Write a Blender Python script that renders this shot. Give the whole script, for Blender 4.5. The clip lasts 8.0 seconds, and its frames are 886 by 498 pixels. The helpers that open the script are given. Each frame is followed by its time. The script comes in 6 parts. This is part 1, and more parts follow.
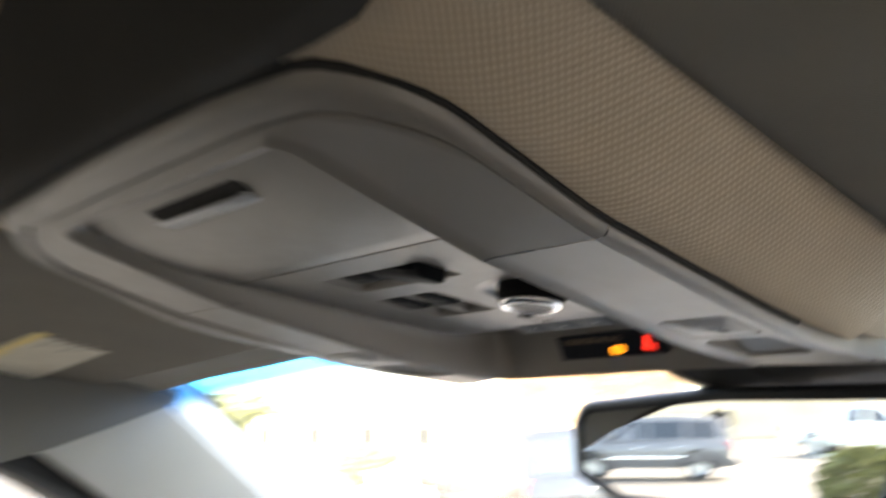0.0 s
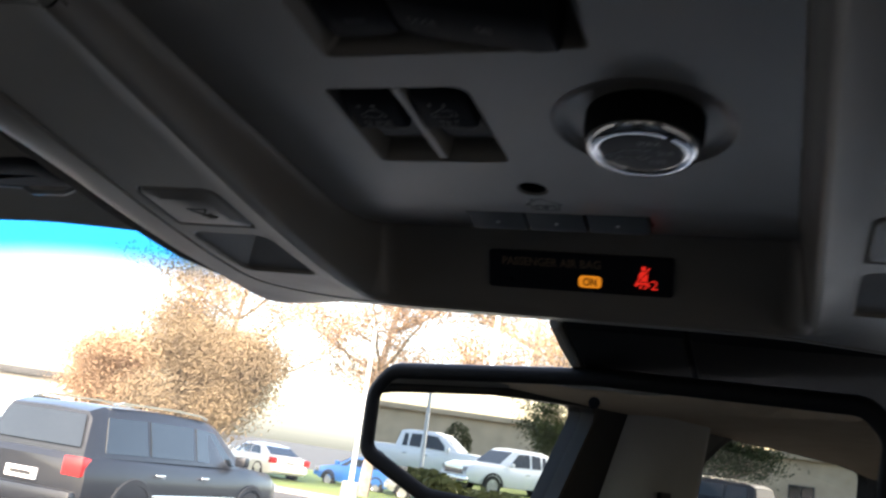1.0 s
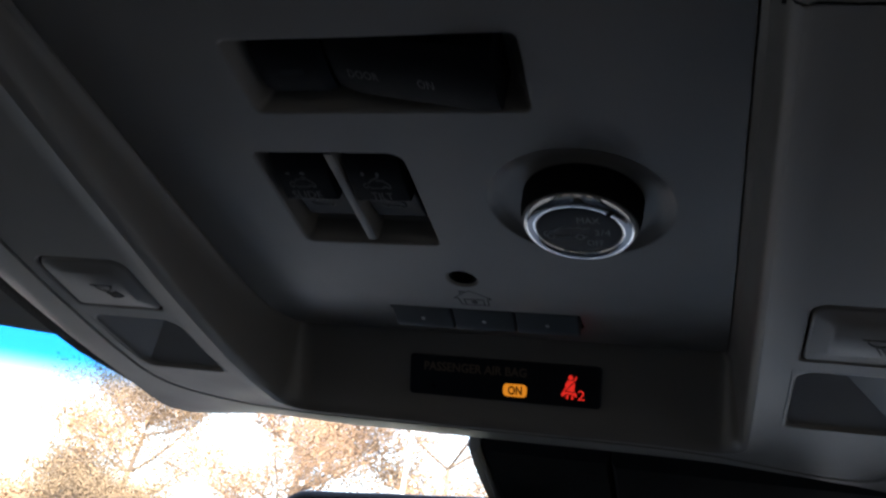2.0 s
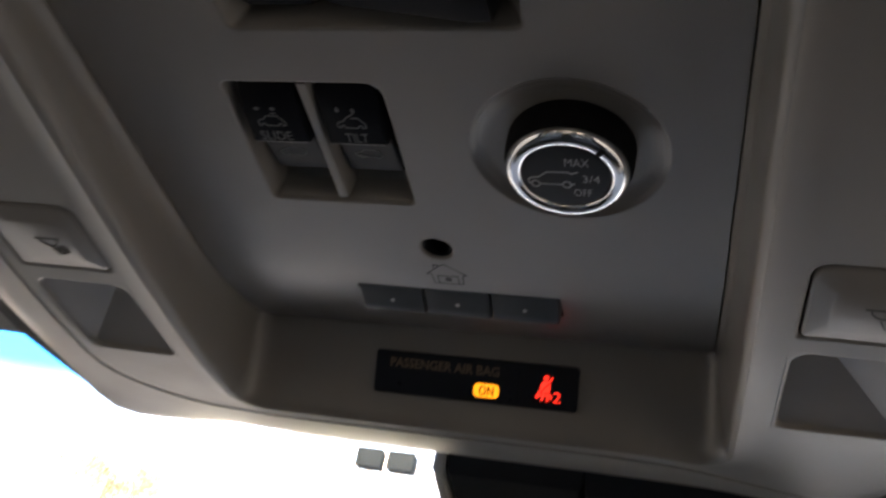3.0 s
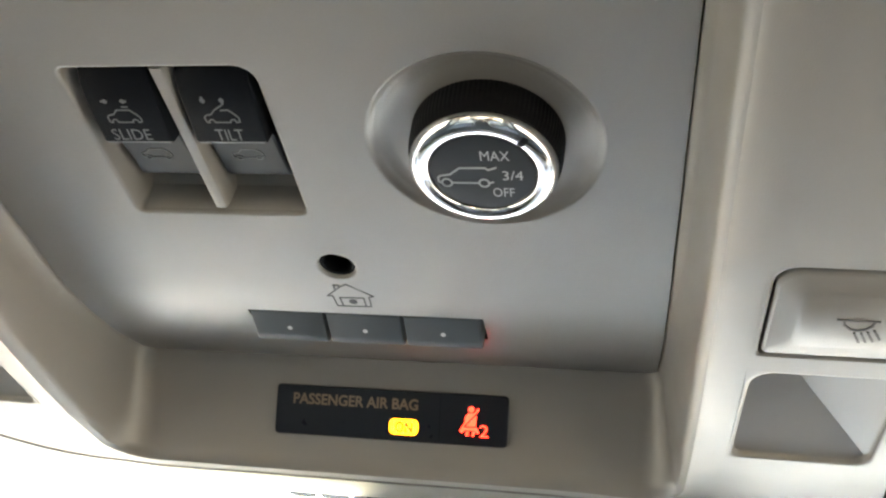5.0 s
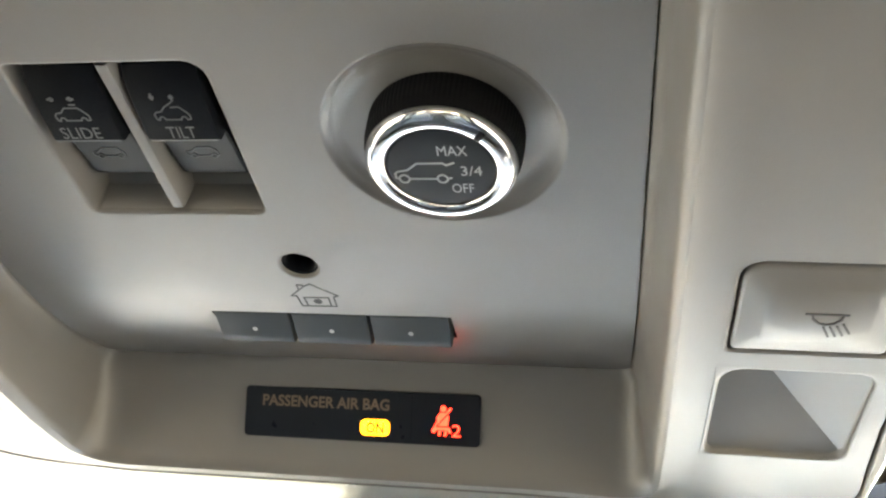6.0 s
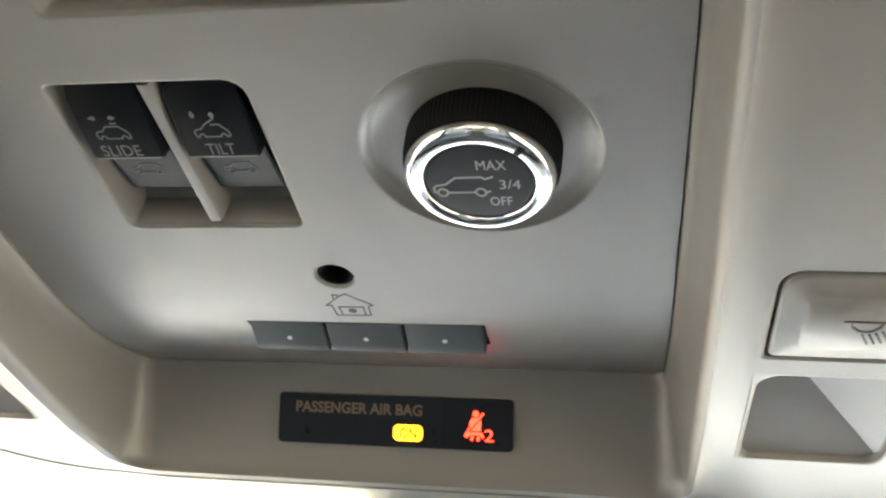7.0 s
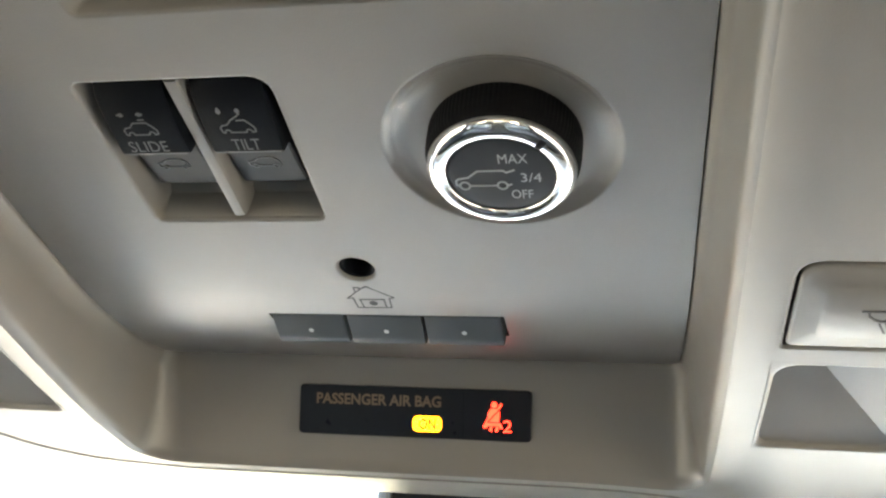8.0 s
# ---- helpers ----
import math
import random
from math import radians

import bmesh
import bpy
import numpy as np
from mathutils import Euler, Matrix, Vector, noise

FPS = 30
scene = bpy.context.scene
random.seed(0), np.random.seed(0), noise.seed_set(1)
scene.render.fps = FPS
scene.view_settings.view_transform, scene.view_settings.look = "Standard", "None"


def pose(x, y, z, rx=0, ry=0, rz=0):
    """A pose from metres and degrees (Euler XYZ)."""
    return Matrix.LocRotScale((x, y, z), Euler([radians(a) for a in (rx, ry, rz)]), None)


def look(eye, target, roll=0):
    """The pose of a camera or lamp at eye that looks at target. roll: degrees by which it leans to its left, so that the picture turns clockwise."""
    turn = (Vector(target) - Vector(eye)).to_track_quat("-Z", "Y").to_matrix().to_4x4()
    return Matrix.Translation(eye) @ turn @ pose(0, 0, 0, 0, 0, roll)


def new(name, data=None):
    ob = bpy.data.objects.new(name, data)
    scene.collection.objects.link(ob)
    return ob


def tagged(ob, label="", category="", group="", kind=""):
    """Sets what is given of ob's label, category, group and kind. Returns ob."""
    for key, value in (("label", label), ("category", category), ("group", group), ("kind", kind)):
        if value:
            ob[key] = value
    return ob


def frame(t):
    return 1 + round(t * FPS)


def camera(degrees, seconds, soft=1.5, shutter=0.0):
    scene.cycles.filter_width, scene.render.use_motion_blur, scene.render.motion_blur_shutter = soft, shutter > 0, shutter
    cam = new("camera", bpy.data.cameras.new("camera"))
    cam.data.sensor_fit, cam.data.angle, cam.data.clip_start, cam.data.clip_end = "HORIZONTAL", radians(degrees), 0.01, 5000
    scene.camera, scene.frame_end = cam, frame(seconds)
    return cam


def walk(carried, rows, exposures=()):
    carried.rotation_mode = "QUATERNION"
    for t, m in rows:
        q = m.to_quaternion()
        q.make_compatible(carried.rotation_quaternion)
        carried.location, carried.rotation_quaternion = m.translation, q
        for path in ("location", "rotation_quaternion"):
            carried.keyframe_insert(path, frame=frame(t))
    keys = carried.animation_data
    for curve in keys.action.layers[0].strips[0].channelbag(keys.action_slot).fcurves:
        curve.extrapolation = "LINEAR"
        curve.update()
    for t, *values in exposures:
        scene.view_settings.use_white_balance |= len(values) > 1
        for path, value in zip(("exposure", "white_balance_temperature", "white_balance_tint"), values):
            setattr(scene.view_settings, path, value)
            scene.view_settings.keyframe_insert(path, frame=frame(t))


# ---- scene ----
cam = camera(52.3, 8.0, soft=2.3, shutter=0.5)
ROWS = [
    (0.0, 0.3348, -0.3792, -0.0656, 101.67, -0.05, 46.71),
    (0.2, 0.2430, -0.3474, -0.0607, 103.81, -1.39, 35.00),
    (0.5, 0.1554, -0.3183, -0.0633, 103.27, -3.15, 25.27),
    (0.8, 0.1075, -0.3025, -0.0864, 102.99, -6.69, 21.24),
    (1.0, 0.0877, -0.2874, -0.0964, 103.42, -8.24, 20.30),
    (1.2, 0.0734, -0.2755, -0.1007, 104.46, -8.10, 19.09),
    (1.5, 0.0742, -0.2720, -0.1019, 108.98, -8.44, 17.40),
    (1.7, 0.0790, -0.2715, -0.1057, 112.84, -8.13, 15.33),
    (2.8, 0.0800, -0.2430, -0.1377, 116.19, -10.85, 12.17),
    (3.0, 0.0759, -0.2335, -0.1390, 120.23, -11.07, 11.19),
    (3.5, 0.0756, -0.2043, -0.1373, 122.80, -9.42, 7.94),
    (4.0, 0.0733, -0.2001, -0.1257, 123.76, -8.17, 7.86),
    (4.2, 0.0730, -0.1971, -0.1237, 123.03, -7.95, 7.72),
    (5.3, 0.0720, -0.1981, -0.1177, 121.67, -6.92, 8.36),
    (5.5, 0.0726, -0.1956, -0.1194, 121.47, -7.02, 8.36),
    (6.0, 0.0777, -0.1930, -0.1144, 121.58, -6.06, 8.09),
    (6.5, 0.0707, -0.1963, -0.1188, 121.19, -6.27, 8.93),
    (7.0, 0.0727, -0.1973, -0.1122, 121.03, -5.90, 9.22),
    (7.5, 0.0695, -0.2010, -0.1149, 120.44, -5.91, 9.72),
    (8.0, 0.0707, -0.2003, -0.1146, 120.62, -5.98, 9.90),
]
EXPOSURES = [
    (0.0, 5.35, 8300, 12),
    (0.2, 5.0, 8000, 13),
    (0.5, 4.45, 8000, 14),
    (1.0, 3.15, 7100, 12),
    (1.7, 3.0, 6400, 9),
    (2.8, 4.25, 8000, 16),
    (3.5, 6.0, 8600, 16),
    (4.0, 6.88, 8650, 10),
    (5.5, 7.13, 8700, 6),
    (8.0, 7.10, 8700, 6),
]
walk(cam, [(t, pose(x, y, z, rx, ry, rz)) for t, x, y, z, rx, ry, rz in ROWS],
     exposures=EXPOSURES)

# ---------------------------------------------------------------- world and sun
SUN_EL, SUN_AZ = radians(38), radians(174)
world = bpy.data.worlds.new("sky")
scene.world = world
world.use_nodes = True
wn = world.node_tree.nodes
sky = wn.new("ShaderNodeTexSky")
sky.sky_type = "NISHITA"
sky.sun_disc = False
sky.sun_elevation, sky.sun_rotation = SUN_EL, SUN_AZ
sky.air_density, sky.dust_density = 1.0, 3.5
wn["Background"].inputs["Strength"].default_value = 0.15
world.node_tree.links.new(sky.outputs["Color"], wn["Background"].inputs["Color"])

sun = new("sun", bpy.data.lights.new("sun", "SUN"))
sun.data.energy, sun.data.angle, sun.data.color = 1.0, radians(16), (1.0, 0.985, 0.96)
sun.matrix_world = look((0, 0, 0), (-math.sin(SUN_AZ) * math.cos(SUN_EL), -math.cos(SUN_AZ) * math.cos(SUN_EL), -math.sin(SUN_EL)))

# ---------------------------------------------------------------- materials
def material(name, color, rough=0.5, metal=0.0, var=0.12, scale=40.0, grain=0.0, grain_scale=900.0, spec=0.5, coat=0.0, rough_var=0.06):
    """Principled surface with two scales of colour variation and a fine grain bump."""
    m = bpy.data.materials.new(name)
    m.use_nodes = True
    nt = m.node_tree
    b = nt.nodes["Principled BSDF"]
    b.inputs["Metallic"].default_value = metal
    b.inputs["Specular IOR Level"].default_value = spec
    b.inputs["Coat Weight"].default_value = coat
    tc = nt.nodes.new("ShaderNodeTexCoord")
    n1 = nt.nodes.new("ShaderNodeTexNoise")
    n1.inputs["Scale"].default_value = scale
    n1.inputs["Detail"].default_value = 6
    nt.links.new(tc.outputs["Object"], n1.inputs["Vector"])
    ramp = nt.nodes.new("ShaderNodeValToRGB")
    lo = [c * (1 - var) for c in color]
    hi = [min(1, c * (1 + var)) for c in color]
    ramp.color_ramp.elements[0].color, ramp.color_ramp.elements[1].color = (*lo, 1), (*hi, 1)
    ramp.color_ramp.elements[0].position, ramp.color_ramp.elements[1].position = 0.3, 0.7
    nt.links.new(n1.outputs["Fac"], ramp.inputs["Fac"])
    nt.links.new(ramp.outputs["Color"], b.inputs["Base Color"])
    rm = nt.nodes.new("ShaderNodeMapRange")
    rm.inputs["To Min"].default_value, rm.inputs["To Max"].default_value = max(0.0, rough - rough_var), min(1.0, rough + rough_var)
    n2 = nt.nodes.new("ShaderNodeTexNoise")
    n2.inputs["Scale"].default_value = scale * 7
    nt.links.new(tc.outputs["Object"], n2.inputs["Vector"])
    nt.links.new(n2.outputs["Fac"], rm.inputs["Value"])
    nt.links.new(rm.outputs["Result"], b.inputs["Roughness"])
    if grain:
        v = nt.nodes.new("ShaderNodeTexVoronoi")
        v.inputs["Scale"].default_value = grain_scale
        nt.links.new(tc.outputs["Object"], v.inputs["Vector"])
        bump = nt.nodes.new("ShaderNodeBump")
        bump.inputs["Strength"].default_value = grain
        bump.inputs["Distance"].default_value = 0.0004
        nt.links.new(v.outputs["Distance"], bump.inputs["Height"])
        nt.links.new(bump.outputs["Normal"], b.inputs["Normal"])
    return m


def glowing(name, color, strength, base=(0.02, 0.02, 0.02)):
    m = bpy.data.materials.new(name)
    m.use_nodes = True
    b = m.node_tree.nodes["Principled BSDF"]
    b.inputs["Base Color"].default_value = (*base, 1)
    b.inputs["Emission Color"].default_value = (*color, 1)
    b.inputs["Emission Strength"].default_value = strength
    return m


def woven(name, color, pitch):
    """Knitted roof cloth: fine ribs crossed by finer threads."""
    m = material(name, color, 0.95, var=0.06, scale=14, spec=0.2)
    nt = m.node_tree
    tc = nt.nodes.new("ShaderNodeTexCoord")
    waves = []
    turn = nt.nodes.new("ShaderNodeMapping")
    turn.inputs["Rotation"].default_value = (0, 0, radians(-40))
    nt.links.new(tc.outputs["Object"], turn.inputs["Vector"])
    for axis, k in (("Y", 1.0), ("X", 0.8)):
        w = nt.nodes.new("ShaderNodeTexWave")
        w.bands_direction = axis
        w.inputs["Scale"].default_value = 0.314 / (pitch * k)
        w.inputs["Distortion"].default_value = 0.6
        w.inputs["Detail"].default_value = 1
        w.inputs["Detail Scale"].default_value = 0.4
        nt.links.new(turn.outputs["Vector"], w.inputs["Vector"])
        waves.append(w)
    add = nt.nodes.new("ShaderNodeMath")
    add.operation = "MULTIPLY"
    nt.links.new(waves[0].outputs["Fac"], add.inputs[0])
    soft = nt.nodes.new("ShaderNodeMapRange")
    soft.inputs["To Min"].default_value = 0.65
    nt.links.new(waves[1].outputs["Fac"], soft.inputs["Value"])
    nt.links.new(soft.outputs["Result"], add.inputs[1])
    bump = nt.nodes.new("ShaderNodeBump")
    bump.inputs["Strength"].default_value = 0.9
    bump.inputs["Distance"].default_value = 0.0005
    b = nt.nodes["Principled BSDF"]
    nt.links.new(add.outputs[0], bump.inputs["Height"])
    nt.links.new(bump.outputs["Normal"], b.inputs["Normal"])
    mix = nt.nodes.new("ShaderNodeMix")
    mix.data_type, mix.blend_type = "RGBA", "MULTIPLY"
    mix.inputs["Factor"].default_value = 1.0
    mr = nt.nodes.new("ShaderNodeMapRange")
    mr.inputs["To Min"].default_value, mr.inputs["To Max"].default_value = 0.82, 1.08
    nt.links.new(add.outputs[0], mr.inputs["Value"])
    old = b.inputs["Base Color"].links[0].from_socket
    nt.links.new(old, mix.inputs["A"])
    nt.links.new(mr.outputs["Result"], mix.inputs["B"])
    nt.links.new(mix.outputs["Result"], b.inputs["Base Color"])
    return m


def pane_glass(name, tint, gloss=0.07, band=None, veil=0.0):
    """Thin clear glass: see-through with a little gloss; veil mixes in haze for lens glare; band = (y from, y to,
    colour) tints the upper strip.
    """
    m = bpy.data.materials.new(name)
    m.use_nodes = True
    nt = m.node_tree
    nt.nodes.remove(nt.nodes["Principled BSDF"])
    out = nt.nodes["Material Output"]
    tr = nt.nodes.new("ShaderNodeBsdfTransparent")
    gl = nt.nodes.new("ShaderNodeBsdfGlossy")
    gl.inputs["Roughness"].default_value = 0.02
    mix = nt.nodes.new("ShaderNodeMixShader")
    mix.inputs["Fac"].default_value = gloss
    nt.links.new(tr.outputs[0], mix.inputs[1])
    nt.links.new(gl.outputs[0], mix.inputs[2])
    last = mix
    # white translucence mixed in paints the haze of lens glare over the outside
    if veil:
        veil_bsdf = nt.nodes.new("ShaderNodeBsdfTranslucent")
        veil_bsdf.inputs["Color"].default_value = (0.9, 0.9, 0.88, 1)
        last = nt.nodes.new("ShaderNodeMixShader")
        last.inputs["Fac"].default_value = veil
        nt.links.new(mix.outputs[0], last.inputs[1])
        nt.links.new(veil_bsdf.outputs[0], last.inputs[2])
    nt.links.new(last.outputs[0], out.inputs["Surface"])
    tr.inputs["Color"].default_value = (*tint, 1)
    if band:
        uv = nt.nodes.new("ShaderNodeUVMap")
        uv.uv_map = "UVMap"
        sep = nt.nodes.new("ShaderNodeSeparateXYZ")
        mr = nt.nodes.new("ShaderNodeMapRange")
        mr.interpolation_type = "SMOOTHSTEP"
        mr.inputs["From Min"].default_value, mr.inputs["From Max"].default_value = band[0], band[1]
        cm = nt.nodes.new("ShaderNodeMix")
        cm.data_type = "RGBA"
        cm.inputs["A"].default_value, cm.inputs["B"].default_value = (*band[2], 1), (*tint, 1)
        nt.links.new(uv.outputs["UV"], sep.inputs["Vector"])
        nt.links.new(sep.outputs["Y"], mr.inputs["Value"])
        nt.links.new(mr.outputs["Result"], cm.inputs["Factor"])
        nt.links.new(cm.outputs["Result"], tr.inputs["Color"])
    return m


def ground_mat(name, a, b, s1, s2, rough):
    m = material(name, a, rough, var=0.25, scale=s1, spec=0.3)
    nt = m.node_tree
    n = nt.nodes.new("ShaderNodeTexNoise")
    n.inputs["Scale"].default_value = s2
    n.inputs["Detail"].default_value = 8
    tc = nt.nodes.new("ShaderNodeTexCoord")
    nt.links.new(tc.outputs["Object"], n.inputs["Vector"])
    mix = nt.nodes.new("ShaderNodeMix")
    mix.data_type = "RGBA"
    bs = nt.nodes["Principled BSDF"]
    nt.links.new(n.outputs["Fac"], mix.inputs["Factor"])
    nt.links.new(bs.inputs["Base Color"].links[0].from_socket, mix.inputs["A"])
    mix.inputs["B"].default_value = (*b, 1)
    nt.links.new(mix.outputs["Result"], bs.inputs["Base Color"])
    return m


TRIM = material("greige_plastic", (0.150, 0.139, 0.126), 0.38, var=0.05, scale=9, grain=0.06, grain_scale=2300, spec=0.6)
PANEL = material("panel_plastic", (0.150, 0.139, 0.126), 0.34, var=0.05, scale=11, grain=0.09, grain_scale=2300)
PILLAR = material("pillar_plastic", (0.27, 0.262, 0.246), 0.6, var=0.05, scale=8, grain=0.2, grain_scale=900)
CLOTH = woven("roof_cloth", (0.40, 0.328, 0.252), 0.0026)
HEADER = material("header_lining", (0.22, 0.208, 0.186), 0.8, var=0.06, scale=12, grain=0.2, grain_scale=900)
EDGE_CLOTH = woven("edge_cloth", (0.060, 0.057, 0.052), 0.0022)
# shade on the lining behind the console, painted as a dark material
LINING_SHADE = material("lining_shade_dark", (0.030, 0.029, 0.027), 0.85, var=0.08, scale=20, grain=0.25, grain_scale=700, spec=0.2)
# pillar plastic with grazing-light shade put into its colour
RAIL_SHADED = material("rail_shaded_plastic", (0.095, 0.094, 0.088), 0.65, var=0.06, scale=10, grain=0.2, grain_scale=900)
FADED_INK = material("faded_print", (0.26, 0.24, 0.20), 0.7, var=0.2, scale=200)
VISOR_CLOTH = woven("visor_cloth", (0.155, 0.142, 0.120), 0.0015)
BLACK = material("black_switch_plastic", (0.005, 0.006, 0.008), 0.5, var=0.2, scale=60, grain=0.12, grain_scale=2200, spec=0.06)
KNURL = material("black_knob_rubber", (0.0035, 0.0036, 0.0045), 0.7, var=0.2, scale=80, spec=0.10)
FACE = material("knob_face", (0.008, 0.010, 0.013), 0.4, var=0.1, scale=60, spec=0.12)
GREYKEY = material("blue_grey_key", (0.034, 0.041, 0.046), 0.45, var=0.06, scale=50, grain=0.08, grain_scale=2600, spec=0.25)
GREYROCK = material("grey_rocker", (0.012, 0.0145, 0.0165), 0.45, var=0.08, scale=50, grain=0.06, grain_scale=2600, spec=0.1)
DARKGAP = material("dark_gap", (0.012, 0.011, 0.010), 0.9, var=0.1)
CHROME = material("chrome", (0.72, 0.72, 0.73), 0.07, metal=1.0, var=0.02, scale=30)
INK = material("pale_print", (0.235, 0.242, 0.248), 0.6, var=0.05)
INK_MID = material("grey_print", (0.105, 0.110, 0.114), 0.6, var=0.05)
INK_DIM = material("dim_print", (0.062, 0.066, 0.070), 0.6, var=0.05)
INK_DARK = material("dark_print", (0.020, 0.019, 0.018), 0.7, var=0.1)
DISPLAY = material("display_window", (0.007, 0.008, 0.012), 0.3, var=0.1, scale=30, spec=0.15)
DOT_PRINT = material("pale_dot", (0.46, 0.46, 0.45), 0.6, var=0.05)
LAMP_INK = material("lamp_print", (0.050, 0.047, 0.043), 0.7, var=0.1)
AMBER_PRINT = material("amber_print", (0.115, 0.080, 0.052), 0.6, var=0.05)
AMBER = glowing("amber_lamp", (1.0, 0.33, 0.022), 0.08)
AMBER_DARK = material("amber_shadow_print", (0.10, 0.045, 0.004), 0.6, var=0.05)
RED = glowing("red_lamp", (1.0, 0.030, 0.020), 0.085)
LENS = material("lamp_lens", (0.24, 0.25, 0.26), 0.3, var=0.04, scale=40)
WHITE_CARD = material("white_label", (0.46, 0.43, 0.35), 0.6, var=0.10, scale=30)
YELLOW_CARD = material("yellow_label", (0.62, 0.47, 0.15), 0.6, var=0.05, scale=30)
MIRROR_FRAME = material("mirror_plastic", (0.008, 0.009, 0.011), 0.45, var=0.15, scale=40, grain=0.15, grain_scale=1500, spec=0.15)
HOUSING = material("housing_plastic", (0.009, 0.010, 0.012), 0.7, var=0.15, scale=40, grain=0.2, grain_scale=1200, spec=0.15)
MIRROR = material("mirror_silver", (0.86, 0.875, 0.88), 0.002, metal=1.0, var=0.0, rough_var=0.002)
RUBBER = material("black_rubber", (0.015, 0.015, 0.016), 0.7, var=0.15)
SEAT = material("grey_leather", (0.05, 0.048, 0.045), 0.5, var=0.08, scale=20, grain=0.3, grain_scale=500)
DASH = material("dash_plastic", (0.028, 0.027, 0.026), 0.6, var=0.1, scale=15, grain=0.3, grain_scale=700)
CARPET = material("carpet", (0.02, 0.019, 0.018), 0.95, var=0.2, scale=60)
WINDSHIELD = pane_glass("windshield_glass", (0.97, 0.965, 0.935), 0.05, band=(0.030, 0.078, (0.015, 0.25, 0.60)), veil=0.015)
SIDEGLASS = pane_glass("side_glass", (0.46, 0.473, 0.464), 0.06)
REARGLASS = pane_glass("privacy_glass", (0.30, 0.305, 0.295), 0.06)
ASPHALT = ground_mat("asphalt", (0.048, 0.047, 0.045), (0.072, 0.070, 0.067), 3.0, 0.25, 0.9)
GRASS = ground_mat("grass", (0.10, 0.16, 0.035), (0.15, 0.17, 0.05), 8.0, 0.6, 0.95)
CONCRETE = ground_mat("concrete", (0.32, 0.31, 0.29), (0.25, 0.24, 0.22), 4.0, 0.6, 0.9)
BARK = material("bark", (0.24, 0.19, 0.15), 0.9, var=0.35, scale=6)
LEAF_BROWN = material("autumn_leaves", (0.25, 0.165, 0.09), 0.8, var=0.45, scale=0.5)
LEAF_BRONZE = material("bronze_leaves", (0.18, 0.130, 0.075), 0.8, var=0.5, scale=0.45)
LEAF_TAN = material("tan_autumn_leaves", (0.30, 0.192, 0.115), 0.8, var=0.4, scale=0.5)
LEAF_OLIVE = material("olive_leaves", (0.085, 0.10, 0.035), 0.8, var=0.45, scale=0.9)
LEAF_PALE = material("pale_olive_leaves", (0.18, 0.185, 0.08), 0.8, var=0.35, scale=0.9)
LEAF_GREEN = material("green_leaves", (0.06, 0.085, 0.03), 0.8, var=0.45, scale=1.2)
TAN_WALL = ground_mat("tan_wall", (0.62, 0.49, 0.33), (0.54, 0.42, 0.28), 0.8, 0.15, 0.9)
WHITE_WALL = ground_mat("pale_wall", (0.6, 0.58, 0.54), (0.5, 0.48, 0.45), 0.8, 0.15, 0.9)
ROOF_DARK = material("dark_fascia", (0.05, 0.05, 0.05), 0.8, var=0.2, scale=2)
PAINT_DARK = material("charcoal_paint", (0.014, 0.015, 0.018), 0.35, var=0.05, scale=4, spec=0.3, coat=0.25)
PAINT_WHITE = material("white_paint", (0.78, 0.78, 0.77), 0.35, var=0.03, scale=4, coat=0.6)
PAINT_GREY = material("silver_grey_paint", (0.45, 0.45, 0.455), 0.35, var=0.05, scale=4, coat=0.5)
PAINT_SLATE = material("slate_grey_paint", (0.10, 0.10, 0.102), 0.35, var=0.05, scale=4, coat=0.5)
PAINT_BLUE = material("blue_paint", (0.03, 0.14, 0.42), 0.35, var=0.05, scale=4, coat=0.6)
PAINT_SILVER = material("silver_paint", (0.42, 0.43, 0.44), 0.3, metal=0.5, var=0.05, scale=4, coat=0.6)
CAR_GLASS = material("car_window", (0.012, 0.015, 0.017), 0.05, var=0.1, scale=2, spec=0.6, rough_var=0.02)
TAIL_RED = material("tail_lamp_red", (0.45, 0.02, 0.02), 0.25, var=0.1, scale=10)
TYRE = material("tyre", (0.02, 0.02, 0.02), 0.85, var=0.2)
RIM = material("wheel_rim", (0.5, 0.5, 0.5), 0.35, metal=0.8, var=0.1)
LAMP_HEAD = material("lamp_head_paint", (0.004, 0.0055, 0.006), 0.8, var=0.05, scale=2, spec=0.03)
POLE_MAT = material("pole_paint", (0.55, 0.55, 0.54), 0.5, var=0.05, scale=3)

# ---------------------------------------------------------------- mesh helpers
MM = 0.001


def part(name, bm, mat, parent, label="", smooth=30.0, mm=True):
    """Link a bmesh (in millimetres by default) as one mesh object under a thing or a part."""
    if mm:
        bmesh.ops.scale(bm, vec=(MM, MM, MM), verts=bm.verts)
    bmesh.ops.recalc_face_normals(bm, faces=bm.faces)
    me = bpy.data.meshes.new(name)
    if smooth:
        for f in bm.faces:
            f.smooth = True
        for e in bm.edges:
            if len(e.link_faces) == 2 and e.calc_face_angle(0) > radians(smooth):
                e.smooth = False
    bm.to_mesh(me)
    bm.free()
    me.materials.append(mat)
    ob = new(name, me)
    if parent is not None:
        ob.parent = parent
    if label:
        tagged(ob, label)
    return ob


def thing(name, label, category, m=None, group="", kind=""):
    e = new(name)
    e.empty_display_size = 0.05
    if m is not None:
        e.matrix_world = m
    return tagged(e, label, category, group, kind)


